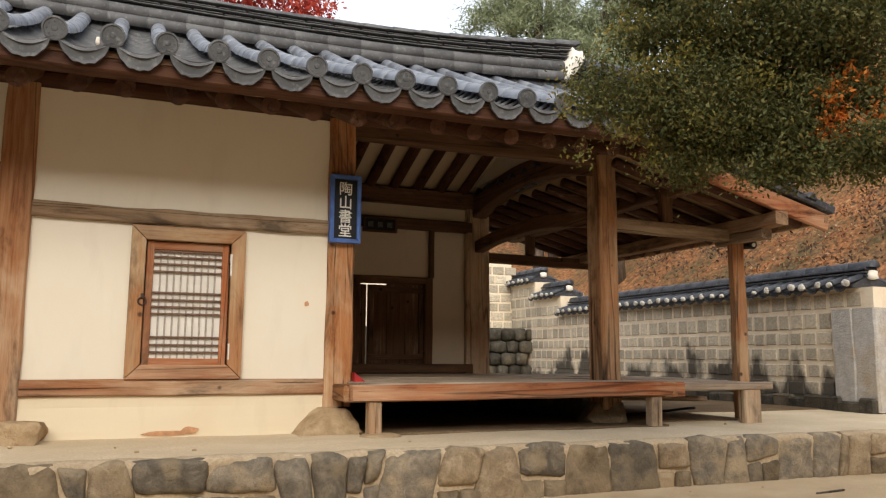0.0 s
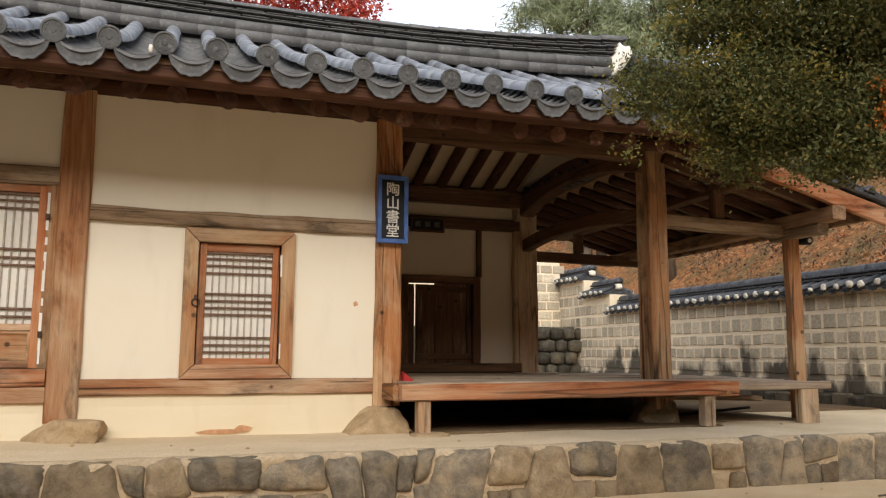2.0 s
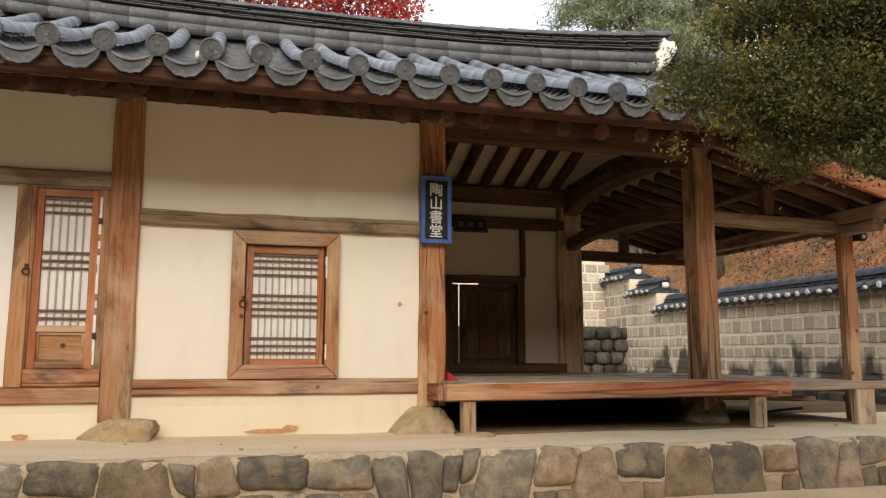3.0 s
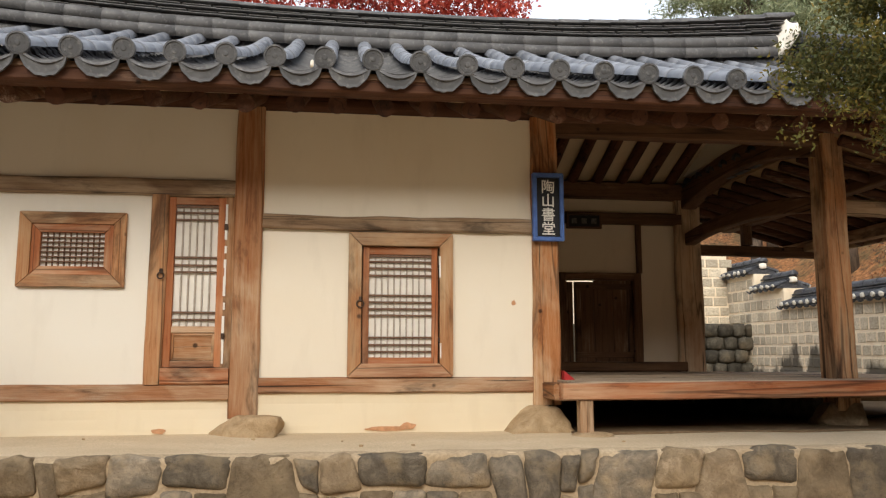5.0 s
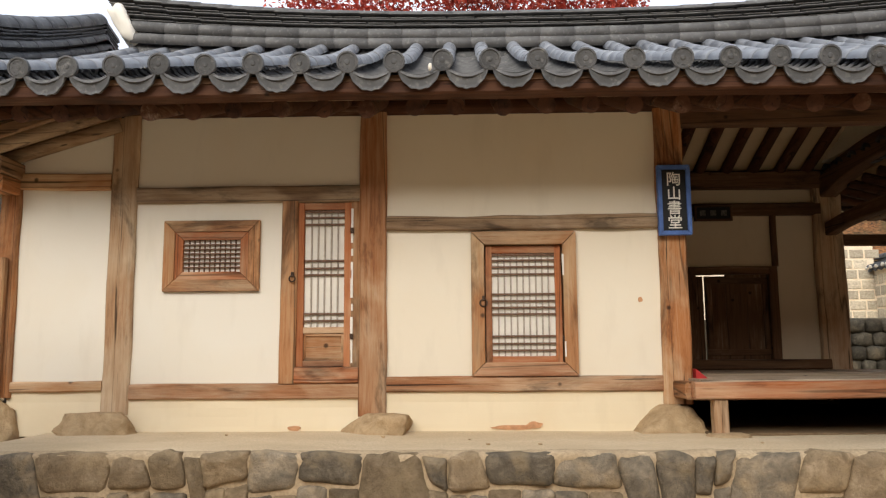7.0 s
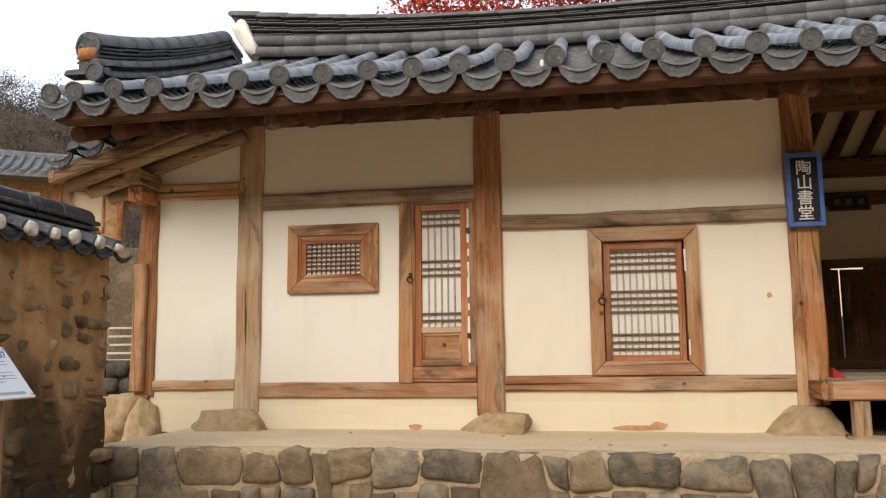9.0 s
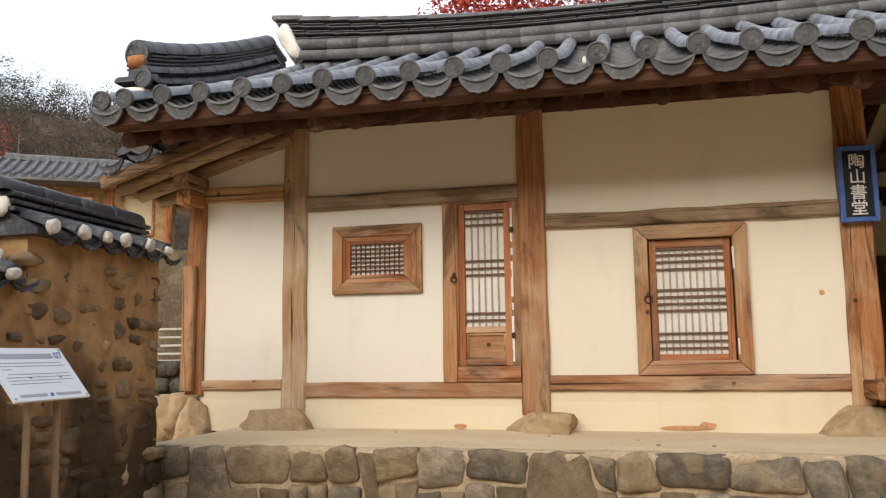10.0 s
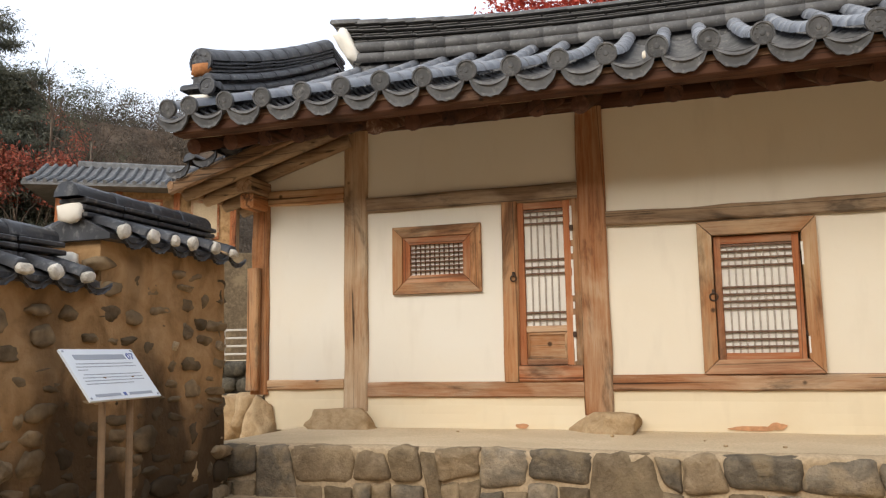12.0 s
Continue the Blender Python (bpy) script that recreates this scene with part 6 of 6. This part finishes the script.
tree("maple_tree", "dull red autumn tree below the dark pines", -21.7, 15.4, hill(-21.7, 15.4), 7.4, 0.08,
     [(-0.9, -0.6, 7.9, 0.7), (-0.2, 0.1, 7.5, 0.8), (0.7, 0.9, 7.6, 0.6), (-0.6, -0.3, 6.8, 0.8), (0.9, 1.1, 6.7, 0.7)], dull_red_leaf, 71, 60, 120, 0.07, 0.26, 10)
# a bare tree between the pines and the house


def bare_tree(x, y, h, seed):
    t = thing("bare_tree", "leafless grey tree with fine spreading twigs", "tree", (x, y, hill(x, y)))
    r = random.Random(seed)
    part("trunk", round_log((0, 0, -0.3), (0.2, 0.0, h * 0.8), 0.10, 7, 8, seed, 0.10, 0.0, 0.25), bark, t, smooth=True)
    for i in range(16):
        f = 0.40 + 0.40 * i / 16
        a = Vector((0.2 * f, 0, h * f))
        w = r.uniform(0, 6.28)
        b = a + Vector((math.cos(w) * r.uniform(0.5, 1.5), math.sin(w) * r.uniform(0.5, 1.5), r.uniform(0.8, 2.0)))
        bms = [round_log(a, b, 0.03, 5, 6, seed + i, 0.10, 0.0, 0.3)]
        for j in range(6):
            s = a.lerp(b, r.uniform(0.35, 0.98))
            bms.append(round_log(s, s + Vector((r.gauss(0, 0.35), r.gauss(0, 0.35), r.uniform(0.15, 0.7))), 0.010, 4, 4, seed + j, 0.06, 0.0, 0.4))
        part("limb", joined(bms), bark, t)


bare_tree(-21.6, 16.5, 12.6, 3)
bare_tree(-20.2, 16.9, 10.8, 8)
# woods on the far hill, beyond counting
r = np.random.default_rng(12)
for name, mat_w, n, seed in (("far_woods", hazy_leaf, 3400, 1), ("far_pines", hazy_pine, 2400, 2)):
    cs = []
    while len(cs) < n:
        a, d = radians(r.uniform(30, 62)), r.uniform(30, 72)
        x, y = -d * math.sin(a), d * math.cos(a) - 6
        if name == "far_pines" and noise.noise(Vector((x * 0.06, y * 0.06, 3))) < -0.05:
            continue
        h0 = hill(x, y)
        for q in range(4):
            cs.append((x + r.normal() * 0.7, y + r.normal() * 0.7, h0 + 0.3 + (2.0 if name == "far_woods" else 3.2) * r.random() ** 1.7))
    ob = leaves(name, cs, 95, 0.10, 0.36, mat_w, None, seed, 0.9, 0.30)
    tagged(ob, "hazy mixed woods on the far hill" if name == "far_woods" else "dark pines on the far hill", "woods", kind="stuff")
cs = [(-35.5 + r.normal() * 2.4, 28.5 + r.normal() * 1.5, 0.4 + 5.6 * r.random()) for _ in range(130)]
cs = [(x, y, hill(x, y) + z * 0.8) for x, y, z in cs]
tagged(leaves("red_shrubs", cs, 260, 0.075, 0.45, dull_red_leaf, None, 8, 0.8), "thicket of red autumn shrubs below the woods", "shrubs", kind="stuff")
cs = [(10.5 + abs(r.normal()) * 3.5, r.uniform(-3, 11), 0) for _ in range(320)]
cs = [(x, y, hill(x, y) + r.uniform(0, 0.25 if x < 13 else 1.6)) for x, y, _ in cs]
tagged(leaves("slope_brush", cs, 40, 0.05, 0.25, brown_leaf, None, 9, 0.4), "dry brown brush on the leaf-strewn slope", "brush", kind="stuff")

# fallen leaves on the slope
lx = []
while len(lx) < 4200:
    x, y = r.uniform(9.6, 20), r.uniform(-4, 14)
    if noise.noise(Vector((x * 0.45, y * 0.45, 9))) > -0.12 and r.random() < 0.7:
        lx.append((x, y, hill(x, y) + 0.03))
tagged(leaves("fallen_leaves", lx, 7, 0.040, 0.16, litter_leaf, None, 10, 0.15), "orange-brown fallen leaves on the slope", "leaves", kind="stuff")

# the far house and its retaining wall
far = thing("tiled_house", "distant low house with a grey tiled roof and reddish timbers", "house", (-16.1, 15.1, 2.05))
far.rotation_euler = (0, 0, radians(30))
part("wall", boxed(-2.6, 2.9, 0.0, 3.0, 2.0, 4.05, 0.02), mud, far)
part("base", boxed(-3.2, 3.6, -0.6, 3.6, -1.6, 2.0, 0.03), brown_rock, far, "stone platform")
for x in (-2.6, -0.8, 1.0, 2.8):
    part("post", boxed(x - 0.1, x + 0.1, -0.08, 0.1, 2.0, 4.4, 0.01), red_z, far)
part("beam", boxed(-2.7, 3.0, -0.07, 0.05, 4.1, 4.3, 0.01), red_x, far)
for x in (-1.7, 0.1, 1.9):
    w = thing("window", "", "", (x, -0.02, 3.2))
    w.parent = far
    part("frame", boxed(-0.45, 0.45, -0.03, 0.03, -0.7, 0.6, 0.01), red_x, w)
    part("pane", boxed(-0.38, 0.38, -0.036, -0.028, -0.6, 0.5, 0), wall_earth, w)
bm = bmesh.new()
prof = [(-0.9, 4.02), (-0.9, 4.12), (0.3, 4.52), (1.5, 5.15), (2.7, 4.52), (3.9, 4.12), (3.9, 4.02)]
a = [bm.verts.new((-3.5, y, z)) for y, z in prof]
b = [bm.verts.new((4.7, y, z)) for y, z in prof]
for i in range(len(prof)):
    bm.faces.new((a[i], a[(i + 1) % 7], b[(i + 1) % 7], b[i]))
bm.faces.new(a), bm.faces.new(b[::-1])
part("roof", bm, far_clay, far)
bm = bmesh.new()
for i in range(28):
    x = -3.4 + 0.29 * i
    for q in (0, 1):
        (y0, z0), (y1, z1) = prof[1 + q], prof[2 + q]
        lg = round_log((x, y0 - 0.03, z0 + 0.03), (x, y1, z1 + 0.03), 0.07, 6, 1, 0, 0)
        me = bpy.data.meshes.new("tmp")
        lg.to_mesh(me)
        lg.free()
        bm.from_mesh(me)
        bpy.data.meshes.remove(me)
ob = part("cover_tiles", bm, far_clay, far)
ob["kind"] = "stuff"
part("ridge", hewn((-2.4, 1.5, 5.22), (4.6, 1.5, 5.22), 0.25, 0.26, 0.02, 3, 12, 0.05, 1.0, -0.05), far_clay, far)
retain = tagged(part("retaining_wall", boxed(-12.0, -4.2, 6.6, 7.1, YARD - 0.1, 0.62, 0.02), dark_rock), "dark stone retaining wall behind the house", "wall", kind="structure")
for c in range(3):
    x = -8.6
    while x < -4.4:
        w = rng.uniform(0.28, 0.5)
        ob = part("stone", boulder(w, 0.2, 0.28, x * 7 + c, 0.25, 0.85, 2), dark_rock, retain, smooth=True)
        ob.location = (x + w / 2, 6.58, YARD + 0.02 + 0.28 * c)
        x += w + 0.02
fence = thing("low_fence", "low pale concrete fence on the upper terrace", "fence", (-6.6, 8.6, 0.6))
for x in np.arange(-3.0, 3.1, 0.75):
    part("fence_post", boxed(x - 0.05, x + 0.05, -0.05, 0.05, 0, 0.75, 0.008), pillar_rock, fence)
for z in (0.15, 0.32, 0.49, 0.66):
    part("fence_rail", boxed(-3.05, 3.05, -0.03, 0.03, z - 0.022, z + 0.022, 0.008), pillar_rock, fence)
tagged(part("upper_terrace", boxed(-12.0, -3.6, 7.1, 14.5, YARD - 0.1, 0.6, 0.02), terrace_earth), "grassy upper terrace behind the retaining wall", "terrace", kind="structure")
tree("garden_tree", "thin bare garden tree with a few yellow leaves", -5.6, 7.9, 0.6, 2.6, 0.045, [(-0.3, 0, 1.6, 0.4), (0.4, 0, 2.2, 0.5), (0.0, 0.2, 2.8, 0.4), (0.5, 0.1, 1.3, 0.3)], yellow_leaf, 61, 12, 26, 0.04, 0.10, 9)
tree("garden_tree", "slender red-leaved garden tree by the far house", -7.2, 9.2, 0.6, 2.8, 0.05, [(-0.2, 0, 2.5, 0.35), (0.2, 0, 3.0, 0.3)], red_leaf, 62, 18, 20, 0.05, 0.12, 6)
cs = [(-4.6 - 2.5 * r.random(), 7.2 + 0.3 * r.random(), 0.66) for _ in range(40)]
tagged(leaves("yellow_grass", cs, 24, 0.05, 0.08, yellow_leaf, None, 14, 0.6), "yellowed grass along the retaining wall", "grass", kind="stuff")

# ---------------------------------------------------------------- small things
lump = part("lime_lump", boulder(0.025, 0.02, 0.05, 4, 0.4, 0.9, 2), white_lime, smooth=True)
lump.location = (0.63, -1.185, 2.575)
tagged(lump, "small pale lime lump stuck between two eave tiles", "lime lump")

# stray pebbles and grit on the terrace and in the yard
for i in range(20):
    x = rng.uniform(-2.2, 8.5)
    y, z = (rng.uniform(-1.1, -0.2), TZ) if i % 2 else (rng.uniform(-2.2, -1.5), YARD)
    s = rng.uniform(0.010, 0.022)
    ob = part("pebble", boulder(s * 1.5, s * 1.2, s, i + 200, 0.3, 0.8, 1), base_rock, smooth=True)
    ob.location = (x, y, z - s * 0.25)
    tagged(ob, "small brown pebble on trodden earth", "pebble", "pebbles on the ground")
ob = part("dry_stick", round_log((-0.14, 0, 0), (0.16, 0.03, 0.004), 0.008, 6, 4, 3, 0.01), bark, smooth=True)
ob.location = (5.6, -1.95, YARD + 0.012)
tagged(ob, "short dry stick on the sandy yard", "stick")
ob = part("black_hose", round_log((-0.5, 0, 0), (0.5, -0.05, 0.03), 0.014, 8, 10, 6, 0.03), black_rubber, smooth=True)
ob.location = (6.0, 0.62, TZ + 0.035)
tagged(ob, "black hose lying under the plank deck", "hose")
